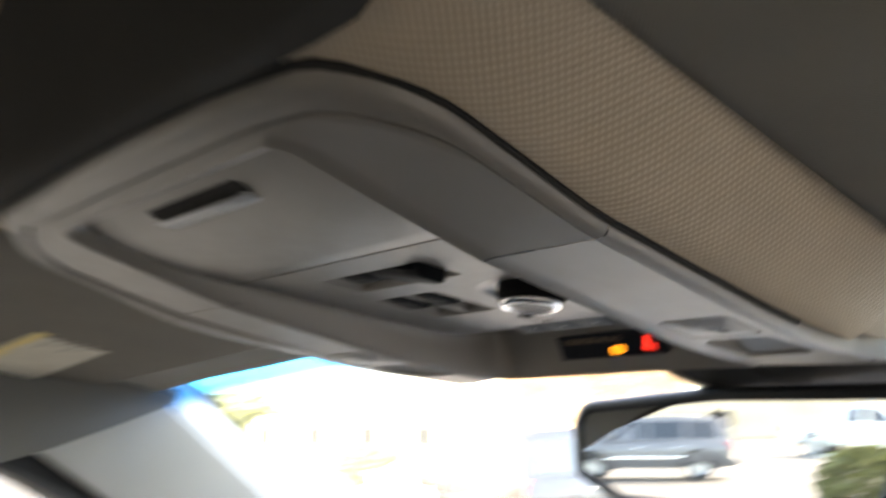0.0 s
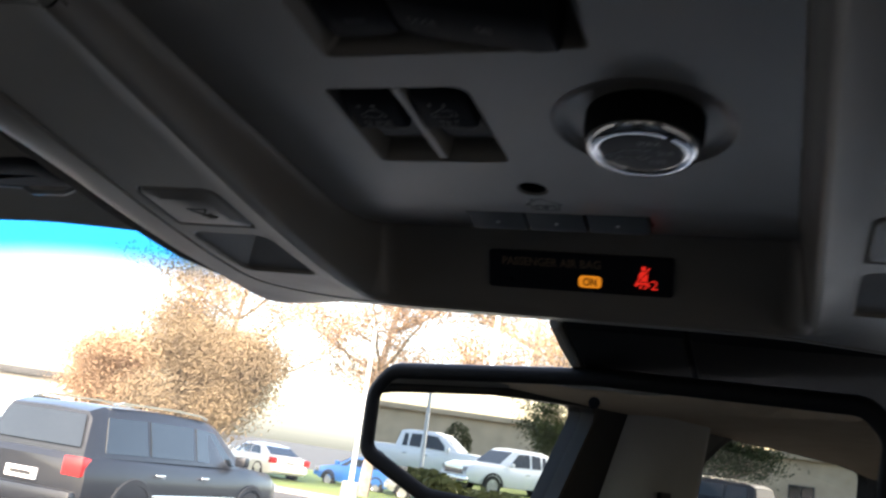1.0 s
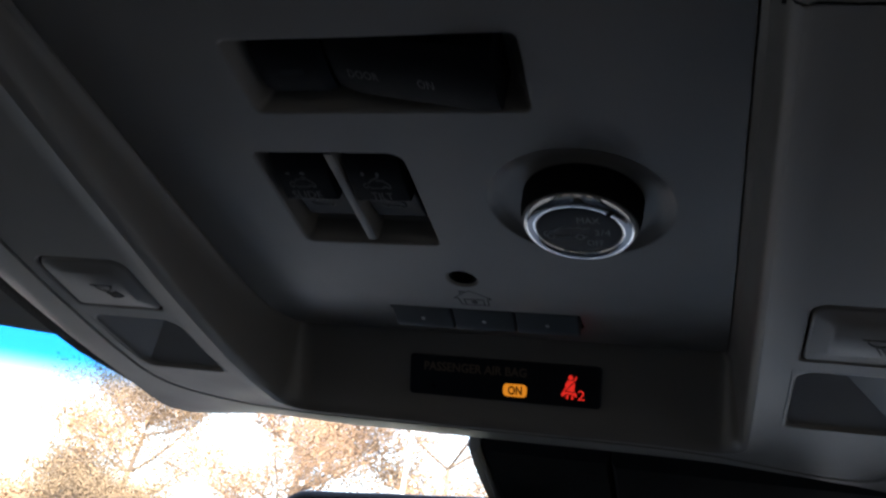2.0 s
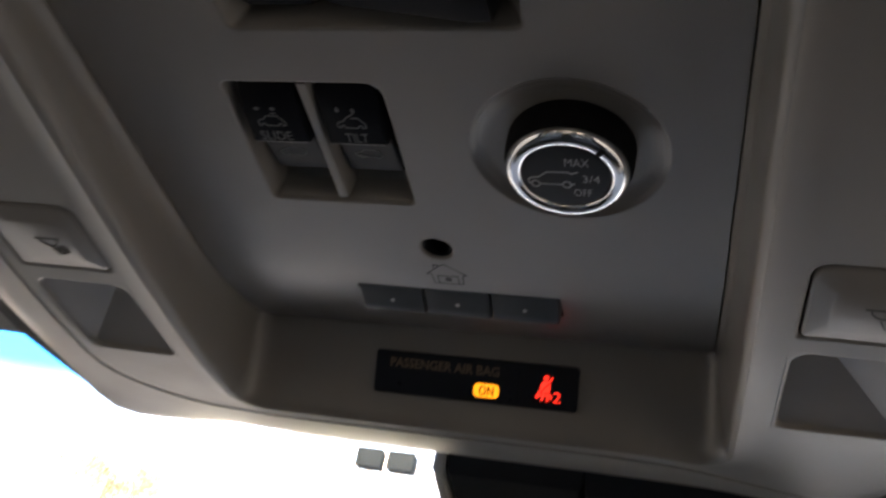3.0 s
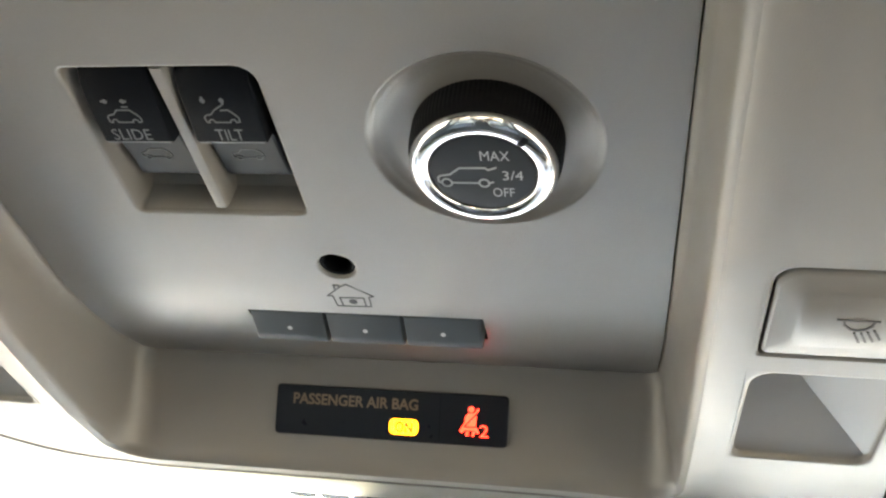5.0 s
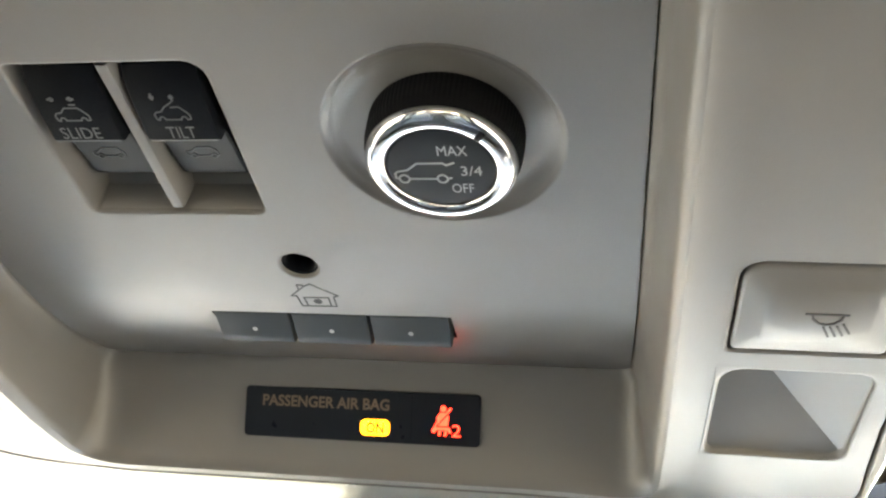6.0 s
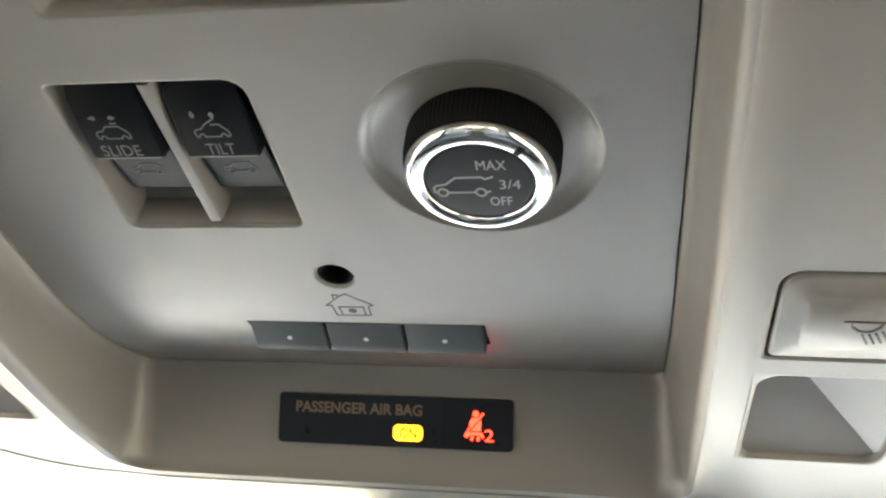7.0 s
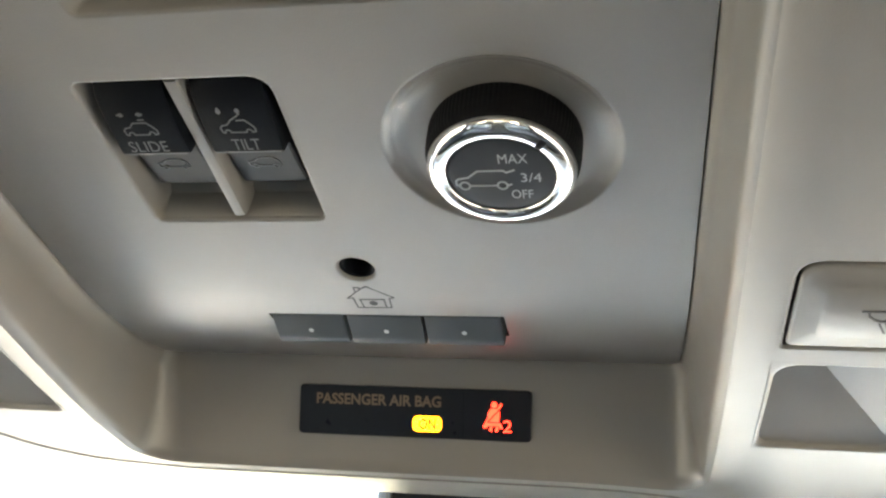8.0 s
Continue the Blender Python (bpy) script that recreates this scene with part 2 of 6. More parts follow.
def loft(bm, loops, closed=True, cap_first=False, cap_last=False, skip=None):
    """Join loops of equally many points with quads; skip(i, j) leaves a cell out."""
    rows = [[bm.verts.new(p) for p in lp] for lp in loops]
    n = len(rows[0])
    for i in range(len(rows) - 1):
        for j in range(n if closed else n - 1):
            k = (j + 1) % n
            if skip and skip(i, j):
                continue
            bm.faces.new((rows[i][j], rows[i][k], rows[i + 1][k], rows[i + 1][j]))
    if cap_first:
        bm.faces.new(rows[0])
    if cap_last:
        bm.faces.new(rows[-1][::-1])
    return rows


def rrect(x0, x1, y0, y1, r, n=5):
    """Rounded rectangle as a loop of (x, y); r is one radius or four (x1y1, x0y1, x0y0, x1y0)."""
    rs = r if isinstance(r, (tuple, list)) else (r,) * 4
    pts = []
    for (cx, cy, sx, sy, a0), q in zip(((x1, y1, -1, -1, 0), (x0, y1, 1, -1, 90), (x0, y0, 1, 1, 180), (x1, y0, -1, 1, 270)), rs):
        for i in range(n + 1):
            a = radians(a0 + 90 * i / n)
            pts.append((cx + sx * q + q * math.cos(a), cy + sy * q + q * math.sin(a)))
    return pts


def circle(cx, cy, r, n=48):
    return [(cx + r * math.cos(2 * math.pi * i / n), cy + r * math.sin(2 * math.pi * i / n)) for i in range(n)]


def box(bm, x0, x1, y0, y1, z0, z1, bevel=0.0, seg=2):
    r = bmesh.ops.create_cube(bm, size=1)
    for v in r["verts"]:
        v.co = Vector(((x0 + x1) / 2 + v.co.x * (x1 - x0), (y0 + y1) / 2 + v.co.y * (y1 - y0), (z0 + z1) / 2 + v.co.z * (z1 - z0)))
    if bevel:
        es = list({e for v in r["verts"] for e in v.link_edges})
        bmesh.ops.bevel(bm, geom=es, offset=bevel, segments=seg, affect="EDGES", profile=0.5)
    return bm


def revolve(bm, profile, cx, cy, n=64, wobble=None):
    """Lathe of (radius, z) about a vertical axis through (cx, cy)."""
    loops = []
    for r, z in profile:
        lp = []
        for i in range(n):
            a = 2 * math.pi * i / n
            q = r + (wobble(i, r, z) if wobble else 0)
            lp.append((cx + q * math.cos(a), cy + q * math.sin(a), z))
        loops.append(lp)
    return loft(bm, loops)


def ribbons(bm, lines, width, place, lift=0.0):
    """Thin raised strokes: polylines in a flat drawing, put in space by place(u, v, h)."""
    for line in lines:
        for (a, b), (c, d) in zip(line, line[1:]):
            q = math.hypot(c - a, d - b)
            if q < 1e-6:
                continue
            ux, uy = (c - a) / q * width / 2, (d - b) / q * width / 2
            co = [(a - ux * 0.6 - uy, b - uy * 0.6 + ux), (c + ux * 0.6 - uy, d + uy * 0.6 + ux),
                  (c + ux * 0.6 + uy, d + uy * 0.6 - ux), (a - ux * 0.6 + uy, b - uy * 0.6 - ux)]
            top = [bm.verts.new(place(x, y, lift + 0.08)) for x, y in co]
            low = [bm.verts.new(place(x, y, lift - 0.10)) for x, y in co]
            bm.faces.new(top)
            for i in range(4):
                k = (i + 1) % 4
                bm.faces.new((top[i], top[k], low[k], low[i]))


def disc(bm, cx, cy, r, place, lift=0.08, n=16, low=-0.1):
    top = [bm.verts.new(place(x, y, lift)) for x, y in circle(cx, cy, r, n)]
    bot = [bm.verts.new(place(x, y, low)) for x, y in circle(cx, cy, r, n)]
    bm.faces.new(top)
    for i in range(n):
        bm.faces.new((top[i], top[(i + 1) % n], bot[(i + 1) % n], bot[i]))


def lettering(name, words, height, width, place, mat, parent, label="", lift=0.06, bold=0.0):
    """Words in the built-in font, fitted to a width and height in millimetres, lower left at (0, 0) of the drawing."""
    cu = bpy.data.curves.new(name, "FONT")
    cu.body = words
    cu.size = 1.0
    cu.offset = bold
    cu.resolution_u = 3
    ob = bpy.data.objects.new(name, cu)
    scene.collection.objects.link(ob)
    bpy.context.view_layer.update()
    me = bpy.data.meshes.new_from_object(ob.evaluated_get(bpy.context.evaluated_depsgraph_get()))
    bpy.data.objects.remove(ob)
    bm = bmesh.new()
    bm.from_mesh(me)
    bpy.data.meshes.remove(me)
    xs = [v.co.x for v in bm.verts]
    ys = [v.co.y for v in bm.verts]
    x0, x1, y0, y1 = min(xs), max(xs), min(ys), max(ys)
    for v in bm.verts:
        v.co = Vector(place((v.co.x - x0) / (x1 - x0) * width, (v.co.y - y0) / (y1 - y0) * height, lift))
    return part(name, bm, mat, parent, label, smooth=0)


def plane_at(origin, right, up):
    """place(u, v, h): a drawing plane with its origin, its right and its up; h lifts towards the viewer."""
    o, r, u = Vector(origin), Vector(right).normalized(), Vector(up).normalized()
    n = r.cross(u)
    return lambda a, b, h=0.0: o + r * a + u * b + n * h

# ---------------------------------------------------------------- overhead console (its own frame dips 5.6 degrees towards the windscreen)
K = pose(0, 0, 0, -5.6, 0, 0)


def curve_of(points):
    ys, zs = [p[0] for p in points], [p[1] for p in points]
    m = len(ys)
    h = [ys[i + 1] - ys[i] for i in range(m - 1)]
    s = [(zs[i + 1] - zs[i]) / h[i] for i in range(m - 1)]
    d = [s[0]] + [0 if s[i - 1] * s[i] <= 0 else 2 * s[i - 1] * s[i] / (s[i - 1] + s[i]) for i in range(1, m - 1)] + [s[-1]]

    def f(y):
        y = min(max(y, ys[0]), ys[-1])
        i = max(k for k in range(m - 1) if ys[k] <= y) if y < ys[-1] else m - 2
        t = (y - ys[i]) / h[i]
        return ((2 * t ** 3 - 3 * t * t + 1) * zs[i] + (t ** 3 - 2 * t * t + t) * h[i] * d[i]
                + (-2 * t ** 3 + 3 * t * t) * zs[i + 1] + (t ** 3 - t * t) * h[i] * d[i + 1])
    return f


rear_rise = curve_of([(-250, 27), (-232, 18), (-218, 10.5), (-205, 6.2), (-185, 2.6), (-165, 0.6), (-140, 0)])
z_flank = curve_of([(-256, 15), (-246, 12.5), (-234, 9), (-222, 5.6), (-200, 1.4), (-165, -4.8), (-134.5, -10.2), (-131.6, -10.6), (-130, -10.7), (-60, -16.5), (0, -20.5), (40, -21.3), (68, -20.2), (90, -17.6), (110, -15), (140, -9), (150, -8)])


def z_panel(y):
    return 0.00315 * max(y - 6, 0) ** 2 + (rear_rise(y) if y < -140 else 0)


console = thing("overhead_console", "greige plastic overhead console with dark switches on the roof lining", "overhead console", K)

SIDE_Y = [-190, -175, -160, -145, -131.2, -130.4, -115, -95, -75, -55, -33.2, -20, 0.6, 5.2, 17, 32, 52.5]


def ring(xf, xr, yf, yr, rf, rr, zfun):
    """Console outline: sides sampled at SIDE_Y, rounded front and rear. Half widths xf at the front and xr at the rear."""
    def hx(y):
        t = min(max((y + 190) / 240, 0), 1)
        return xr + (xf - xr) * t
    pts = []
    n = 8
    for y in SIDE_Y:
        pts.append((hx(y), y))
    rq = rf * 0.62 if rf > 40 else rf
    for i in range(n + 1):
        a = radians(90 * i / n)
        pts.append((xf - rq + rq * math.cos(a), yf - rq + rq * math.sin(a)))
    for i in range(1, 12):
        pts.append(((xf - rf) * (1 - 2 * i / 12), yf))
    for i in range(n + 1):
        a = radians(90 + 90 * i / n)
        pts.append((-xf + rf + rf * math.cos(a), yf - rf + rf * math.sin(a)))
    for y in reversed(SIDE_Y):
        pts.append((-hx(y), y))
    for i in range(n + 1):
        a = radians(180 + 90 * i / n)
        pts.append((-xr + rr + rr * math.cos(a), yr + rr + rr * math.sin(a)))
    for i in range(1, 12):
        pts.append((-(xr - rr) * (1 - 2 * i / 12), yr))
    for i in range(n + 1):
        a = radians(270 + 90 * i / n)
        pts.append((xr - rr + rr * math.cos(a), yr + rr + rr * math.sin(a)))
    return [(x, y, zfun(x, y)) for x, y in pts]


NS = len(SIDE_Y)


def blend(t):
    def f(x, y):
        zp, zf = z_panel(min(y, 66.5)), z_flank(y)
        return zp + (zf - zp) * t
    return f


def low(dz=0.0):
    return lambda x, y: z_flank(y) + dz


def smooth01(v):
    v = min(max(v, 0.0), 1.0)
    return v * v * (3 - 2 * v)


def front_low(side, front):
    def f(x, y):
        w = min(max((y - 60) / 60, 0), 1)
        rear = 1 - 0.5 * smooth01((-195 - y) / 35)
        return z_flank(y) + side * rear + (front - side) * w * w * (3 - 2 * w)
    return f


# inner trim: recess walls, rim and flat flanks out to the joint
inner = [
    ring(87.0, 87.0, 66.5, -221, 5, 8, lambda x, y: z_panel(min(y, 66.8)) + 3.0),
    ring(87.0, 87.0, 66.55, -221, 5, 8, lambda x, y: z_panel(min(y, 66.5)) - 0.02),
    ring(87.5, 87.4, 68.2, -221.4, 6, 8, blend(0.05)),
    ring(88.7, 88.4, 69.9, -221.8, 6, 8, blend(0.12)),
    ring(89.3, 88.9, 75.6, -222.2, 7, 8, blend(0.35)),
    ring(91.2, 89.8, 83.2, -223, 9, 8, blend(0.70)),
    ring(92.2, 91.0, 86.8, -225, 12, 9, blend(0.93)),
    ring(93.2, 92.0, 88.4, -226.5, 13, 9, low(-0.7)),
    ring(95.0, 93.6, 89.9, -228, 14, 10, low(-1.7)),
    ring(97.6, 95.6, 91.3, -229.4, 16, 12, low(-0.5)),
    ring(104.2, 103.0, 93.2, -230.5, 19, 16, low()),
    ring(141.8, 141.0, 98.4, -232.0, 42, 42, low()),
    ring(145.7, 145.7, 100.6, -233.2, 44, 45, low()),
    ring(146.1, 146.1, 100.9, -233.5, 44, 45, low(0.4)),
    ring(146.15, 146.15, 100.95, -233.6, 44, 45, low(3.0)),
]
outer = [
    ring(146.6, 146.6, 101.3, -234.0, 45, 40, low(3.0)),
    ring(146.7, 146.7, 101.4, -234.1, 45, 40, low(0.5)),
    ring(147.2, 147.2, 101.9, -234.5, 45, 40, low(-0.3)),
    ring(149.5, 149.5, 110.0, -236.0, 46, 39, low(0.1)),
    ring(151.2, 151.2, 124.0, -238.0, 46, 38, front_low(1.6, 0.5)),
    ring(152.2, 152.2, 138.0, -239.5, 46, 38, front_low(4.5, 2.0)),
    ring(152.8, 152.8, 148.0, -240.5, 46, 38, front_low(10.0, 5.0)),
    ring(153.2, 153.2, 152.0, -241.2, 46, 38, front_low(17.0, 10.0)),
    ring(153.4, 153.4, 154.0, -241.6, 46, 38, front_low(27.0, 22.0)),
    ring(153.5, 153.5, 154.5, -242.0, 46, 38, low(52.0)),
]
# on the driver's side the rolled edge is wider than on the other and hangs lower towards the rear
def widen(loop, d, dz=0.0):
    out = []
    for k, (x, y, z) in enumerate(loop):
        m = k - (NS + 20)
        if 0 <= m <= 8:
            a = radians(90 + 90 * m / 8)
            w, dx, dy = smooth01((90 * m / 8 - 14) / 68), math.cos(a), math.sin(a)
        elif NS + 28 < k <= NS + 28 + NS:
            w, dx, dy = smooth01((y + 205) / 105), -1.0, 0.0
        else:
            w, dx, dy = 0.0, 0.0, 0.0
        out.append((x + dx * d * w, y + dy * d * w, z + dz * w))
    return out


for i, (d, dz) in {3: (1.5, 0), 4: (7.0, -1.0), 5: (12.0, -3.2), 6: (15.0, -7.6), 7: (15.4, -12), 8: (15.4, -14), 9: (15.4, -10)}.items():
    outer[i] = widen(outer[i], d, dz)


def sag(x, y):
    return 4.0 * smooth01((-x - 60) / 90) * smooth01((y + 246) / 40) * (1 - smooth01((y + 110) / 80))


for i in range(2, 8):
    outer[i] = [(x, y, z - sag(x, y) * min((i - 1) / 3, 1)) for x, y, z in outer[i]]
N_RING = len(inner[0])
L_START = NS + 9 + 11 + 9
GAP_R, GAP_L = SIDE_Y.index(-131.2), L_START + NS - 1 - SIDE_Y.index(-130.4)
SKIP_Y = [(SIDE_Y.index(-33.2), SIDE_Y.index(0.6)), (SIDE_Y.index(5.2), SIDE_Y.index(52.5))]
HOLE_J = set()
for a, b in SKIP_Y:
    for k in range(a, b):
        HOLE_J |= {k, L_START + NS - 2 - k}
REAR_J = set(range(0, GAP_R)) | set(range(GAP_L + 1, N_RING))


def shear(bm):
    """The flanks lie slightly out of square to the control panel."""
    for v in bm.verts:
        x, y = v.co.x, v.co.y
        v.co.y += 0.0205 * x * min(max((abs(x) - 90) / 13, 0), 1)
        # the rear edge bows outwards
        v.co.y -= 9.0 * (1 - (x / 160) ** 2) * smooth01((-232 - y) / 8)
        # the front corner on the passenger's side reaches further forward
        if x > 0 and y > 35:
            v.co.y += 0.15 * max(x - 60, 0) * 1.6 * smooth01((y - 70) / 30) * (1 - 0.7 * smooth01((y - 104) / 36)) * min(x / 146, 1)
            v.co.x += 4.5 * smooth01((y - 35) / 40) * smooth01((x - 112) / 30)
    return bm


def bezel(name, loops, rear, hole_row, label):
    def skip(i, j):
        if j in (GAP_R, GAP_L) or (j in REAR_J) != rear:
            return True
        return i == hole_row and j in HOLE_J
    bm = bmesh.new()
    loft(bm, loops, skip=skip)
    for v in [v for v in bm.verts if not v.link_faces]:
        bm.verts.remove(v)
    return part(name, shear(bm), TRIM, console, label, smooth=40)


front_bezel = bezel("front_bezel", inner, False, 10, "greige plastic surround with fine grain")
rear_bezel = bezel("rear_bezel", inner, True, -1, "greige plastic rear surround")
edge_trim_f = bezel("edge_trim", outer, False, -1, "rolled greige outer edge")
edge_trim_r = bezel("edge_trim", outer, True, -1, "rolled greige rear edge")

# dark strip added between console edge and lining, for the gap's shade
bm = bmesh.new()
# height of the added dark strip
def seal(dz):
    return lambda x, y: z_flank(max(y, -243)) + dz + (min((-150 - y) / 25, 3.5) * 0.6 if y < -150 else 0)
loft(bm, [ring(153.0, 153.0, 141.5, -241.2, 46, 38, seal(3.5)), ring(153.6, 153.6, 143.0, -242.0, 46, 38, seal(4.2)), ring(154.6, 154.6, 144.0, -243.4, 47, 39, seal(3.9)), ring(155.0, 155.0, 144.6, -243.8, 47, 39, seal(12.0))], skip=lambda i, j: NS - 4 <= j < L_START + 11)
part("edge_gap_shade", shear(bm), DARKGAP, console, "dark strip added for the shaded gap along the console edge")

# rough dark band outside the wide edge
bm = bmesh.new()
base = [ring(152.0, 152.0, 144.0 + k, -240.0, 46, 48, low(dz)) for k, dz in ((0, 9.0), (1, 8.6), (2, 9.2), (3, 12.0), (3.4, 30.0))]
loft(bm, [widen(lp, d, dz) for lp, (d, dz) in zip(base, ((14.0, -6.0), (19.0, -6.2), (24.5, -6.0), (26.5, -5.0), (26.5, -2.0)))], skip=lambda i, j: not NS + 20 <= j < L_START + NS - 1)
for v in [v for v in bm.verts if not v.link_faces]:
    bm.verts.remove(v)
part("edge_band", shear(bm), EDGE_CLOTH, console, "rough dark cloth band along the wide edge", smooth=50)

# dark backing behind the joints
bm = bmesh.new()
loft(bm, [ring(141, 141, 96, -229, 42, 42, low(3.2)), ring(150, 150, 106, -237, 46, 47, low(3.4))])
for s in (1, -1):
    v = [bm.verts.new((s * x, y, z_flank(y) + 1.6)) for x, y in ((90, -134), (149, -134), (149, -128), (90, -128))]
    bm.faces.new(v)
part("joint_backing", shear(bm), DARKGAP, console)

# ---- control panel with its openings
UP = (-38.0, 36.0, -113.0, -86.8)
SW = (-48.0, -2.8, -68.6, -21.4)
KN = (43.9, -45.7, 25.7)
KC = (44.6, -46.3)
BT = (-33.0, 36.9, 24.0, 37.5)
HOLE_R = 4.9
E = 0.9
holes = [rrect(UP[0] - E, UP[1] + E, UP[2] - E, UP[3] + E, 2.6, 4), rrect(SW[0] - E, SW[1] + E, SW[2] - E, SW[3] + E, (3.0, 3.0, 3.0, 5.5), 4),
         circle(KN[0], KN[1], KN[2] + E, 64), circle(0, 0, HOLE_R + E, 40)]
bm = bmesh.new()
XP, Y_SPLIT, Y_JOINT = 86.5, 10.0, -133.2


def edge_loop(pts):
    vs = [bm.verts.new((x, y, 0)) for x, y in pts]
    return [bm.edges.new((vs[i], vs[(i + 1) % len(vs)])) for i in range(len(vs))]


xs_front = [-XP, -84.8, -60, BT[0], -10, 13, BT[1], 60, 84.8, XP]
es = edge_loop([(-XP, Y_JOINT), (XP, Y_JOINT)] + [(x, Y_SPLIT) for x in reversed(xs_front)])
for h in holes:
    es += edge_loop(h)
bmesh.ops.triangle_fill(bm, edges=es, use_beauty=True, use_dissolve=False)
ys_front = [Y_SPLIT, 14, 19, BT[2], 30.5, BT[3], 42, 48, 54, 60, 64, 66.5]
grid = [[bm.verts.new((x, y, z_panel(y) if y > Y_SPLIT else 0.0)) for x in xs_front] for y in ys_front]
for i in range(len(ys_front) - 1):
    for j in range(len(xs_front) - 1):
        if BT[2] <= ys_front[i] < BT[3] and BT[0] <= xs_front[j] < BT[1]:
            continue
        bm.faces.new((grid[i][j], grid[i][j + 1], grid[i + 1][j + 1], grid[i + 1][j]))
bmesh.ops.remove_doubles(bm, verts=bm.verts, dist=0.01)
# turned edges along the joint and the sides
bnd = [e for e in bm.edges if len(e.link_faces) == 1 and (abs(abs(e.verts[0].co.x) - XP) < 0.01 and abs(abs(e.verts[1].co.x) - XP) < 0.01
       or abs(e.verts[0].co.y - Y_JOINT) < 0.01 and abs(e.verts[1].co.y - Y_JOINT) < 0.01)]
ext = bmesh.ops.extrude_edge_only(bm, edges=bnd)
for v in [g for g in ext["geom"] if isinstance(g, bmesh.types.BMVert)]:
    v.co.z += 2.5
control_panel = part("control_panel", bm, PANEL, console, "flat greige control panel curving up to the front", smooth=35)

# rear storage door
bm = bmesh.new()
ys = [-133.75, -134.6, -145, -155, -165, -175, -185, -195, -205, -212, -216, -220]
rows = []
for y in ys:
    hw = 86.0 if y > -213 else 86.0 - 7 * (1 - math.cos(math.asin(min(1, (-213 - y) / 8))))
    z = z_panel(y) + (0.6 if y == -133.75 else 0)
    rows.append([bm.verts.new((hw * (-1 + 2 * j / 16), y, z)) for j in range(17)])
for a, b in zip(rows, rows[1:]):
    for j in range(16):
        bm.faces.new((a[j], a[j + 1], b[j + 1], b[j]))
bnd = [e for e in bm.edges if len(e.link_faces) == 1]
ext = bmesh.ops.extrude_edge_only(bm, edges=bnd)
for v in [g for g in ext["geom"] if isinstance(g, bmesh.types.BMVert)]:
    v.co.z += 3.0
storage_door = part("storage_door", bm, PANEL, console, "closed greige storage door", smooth=40)
bm = bmesh.new()
box(bm, -90, 90, -224, -130, 14, 16)
box(bm, -92, 92, -140, -128, 3.2, 4)
part("panel_backing", bm, DARKGAP, console)
# door pull: a pale lip, and a flat dark patch for the slot's shade
bm = bmesh.new()
def slot_ring(dx, dy, dz):
    return [(x, y, z_panel(y) + dz) for x, y in rrect(-31 - dx, 41 + dx, -213.0 - dy, -205 + dy, 3, 4)]
loft(bm, [slot_ring(0.5, 0.5, -0.2), slot_ring(0, 0, -0.35), slot_ring(-1.2, -1.2, -0.35)], cap_last=True)
part("pull_shade_patch", bm, DARKGAP, storage_door)
bm = bmesh.new()
prof = [(-199.0, 0.2), (-198.8, -0.9), (-200.0, -1.8), (-203.6, -2.3), (-207.6, -2.2), (-208.2, -1.6), (-206.0, -1.0), (-205.2, -0.6), (-205.0, 0.6)]
loft(bm, [[(x, y, z + z_panel(-204) + dz) for y, z in prof] for x, dz in ((-31, 0.8), (-30, 0.0), (5, -0.2), (38, 0.0), (40, 0.8))], cap_first=True, cap_last=True)
part("door_pull", bm, LENS, storage_door, "pale finger pull")

# ---- recess linings
def lip_and_wall(pts_out, pts, floor_pts, depth, zf=lambda x, y: 0.0, floor=True):
    """Rounded lip and wall of an opening, floor at a depth."""
    bm = bmesh.new()
    def mixp(t):
        return [(a + (c - a) * t, b + (d - b) * t) for (a, b), (c, d) in zip(pts_out, pts)]
    loops = [[(x, y, zf(x, y) + dz) for x, y in mixp(t)] for t, dz in ((0, 0), (0.45, 0.10), (0.8, 0.40), (1.0, 1.0))]
    loops.append([(x, y, zf(x, y) + depth) for x, y in floor_pts])
    loft(bm, loops, cap_last=floor)
    return bm


N4 = 4
o, i_ = rrect(UP[0] - E, UP[1] + E, UP[2] - E, UP[3] + E, 2.6, N4), rrect(*UP, 1.8, N4)
dome_switch = part("dome_switch", lip_and_wall(o, i_, rrect(UP[0] + 5, UP[1] - 4, UP[2] + 2, UP[3] - 1.5, 1.2, N4), 9.0), PANEL, console,
                   "black dome lamp rocker switch in a recess")
o, i_ = rrect(SW[0] - E, SW[1] + E, SW[2] - E, SW[3] + E, (3.0, 3.0, 3.0, 5.5), N4), rrect(*SW, (1.6, 1.6, 1.6, 4.5), N4)
bm = lip_and_wall(o, i_, rrect(SW[0] + 3.0, SW[1] - 1.0, SW[2] + 0.8, SW[3] - 1.0, (1.2, 1.2, 1.2, 3.4), N4), 9.5)
sunroof_switches = part("sunroof_switch_bank", bm, PANEL, console, "recess with two black sunroof rocker switches")
bm = bmesh.new()
loft(bm, [[(x, y, z) for x in (SW[0] + 2.0, SW[1] - 0.4)] for y, z in ((-29.9, 9.4), (-29.8, 9.2), (-26.0, 8.6), (-23.6, 7.4), (-22.6, 4.0), (-22.1, 1.6), (-21.7, 0.9))], closed=False)
part("sloped_ledge", bm, PANEL, sunroof_switches)
bm = bmesh.new()
loft(bm, [[(x + dx, y, z) for dx, z in ((-2.3, 9.5), (-1.9, 1.2), (-1.3, 0.25), (0, 0.0), (1.3, 0.25), (1.9, 1.2), (2.3, 9.5))]
          for x, y in ((-24.8, -68.2), (-24.8, -45), (-24.8, -26.0), (-24.8, -23.2))], closed=False)
part("divider", bm, PANEL, sunroof_switches, "greige rib between the switches")
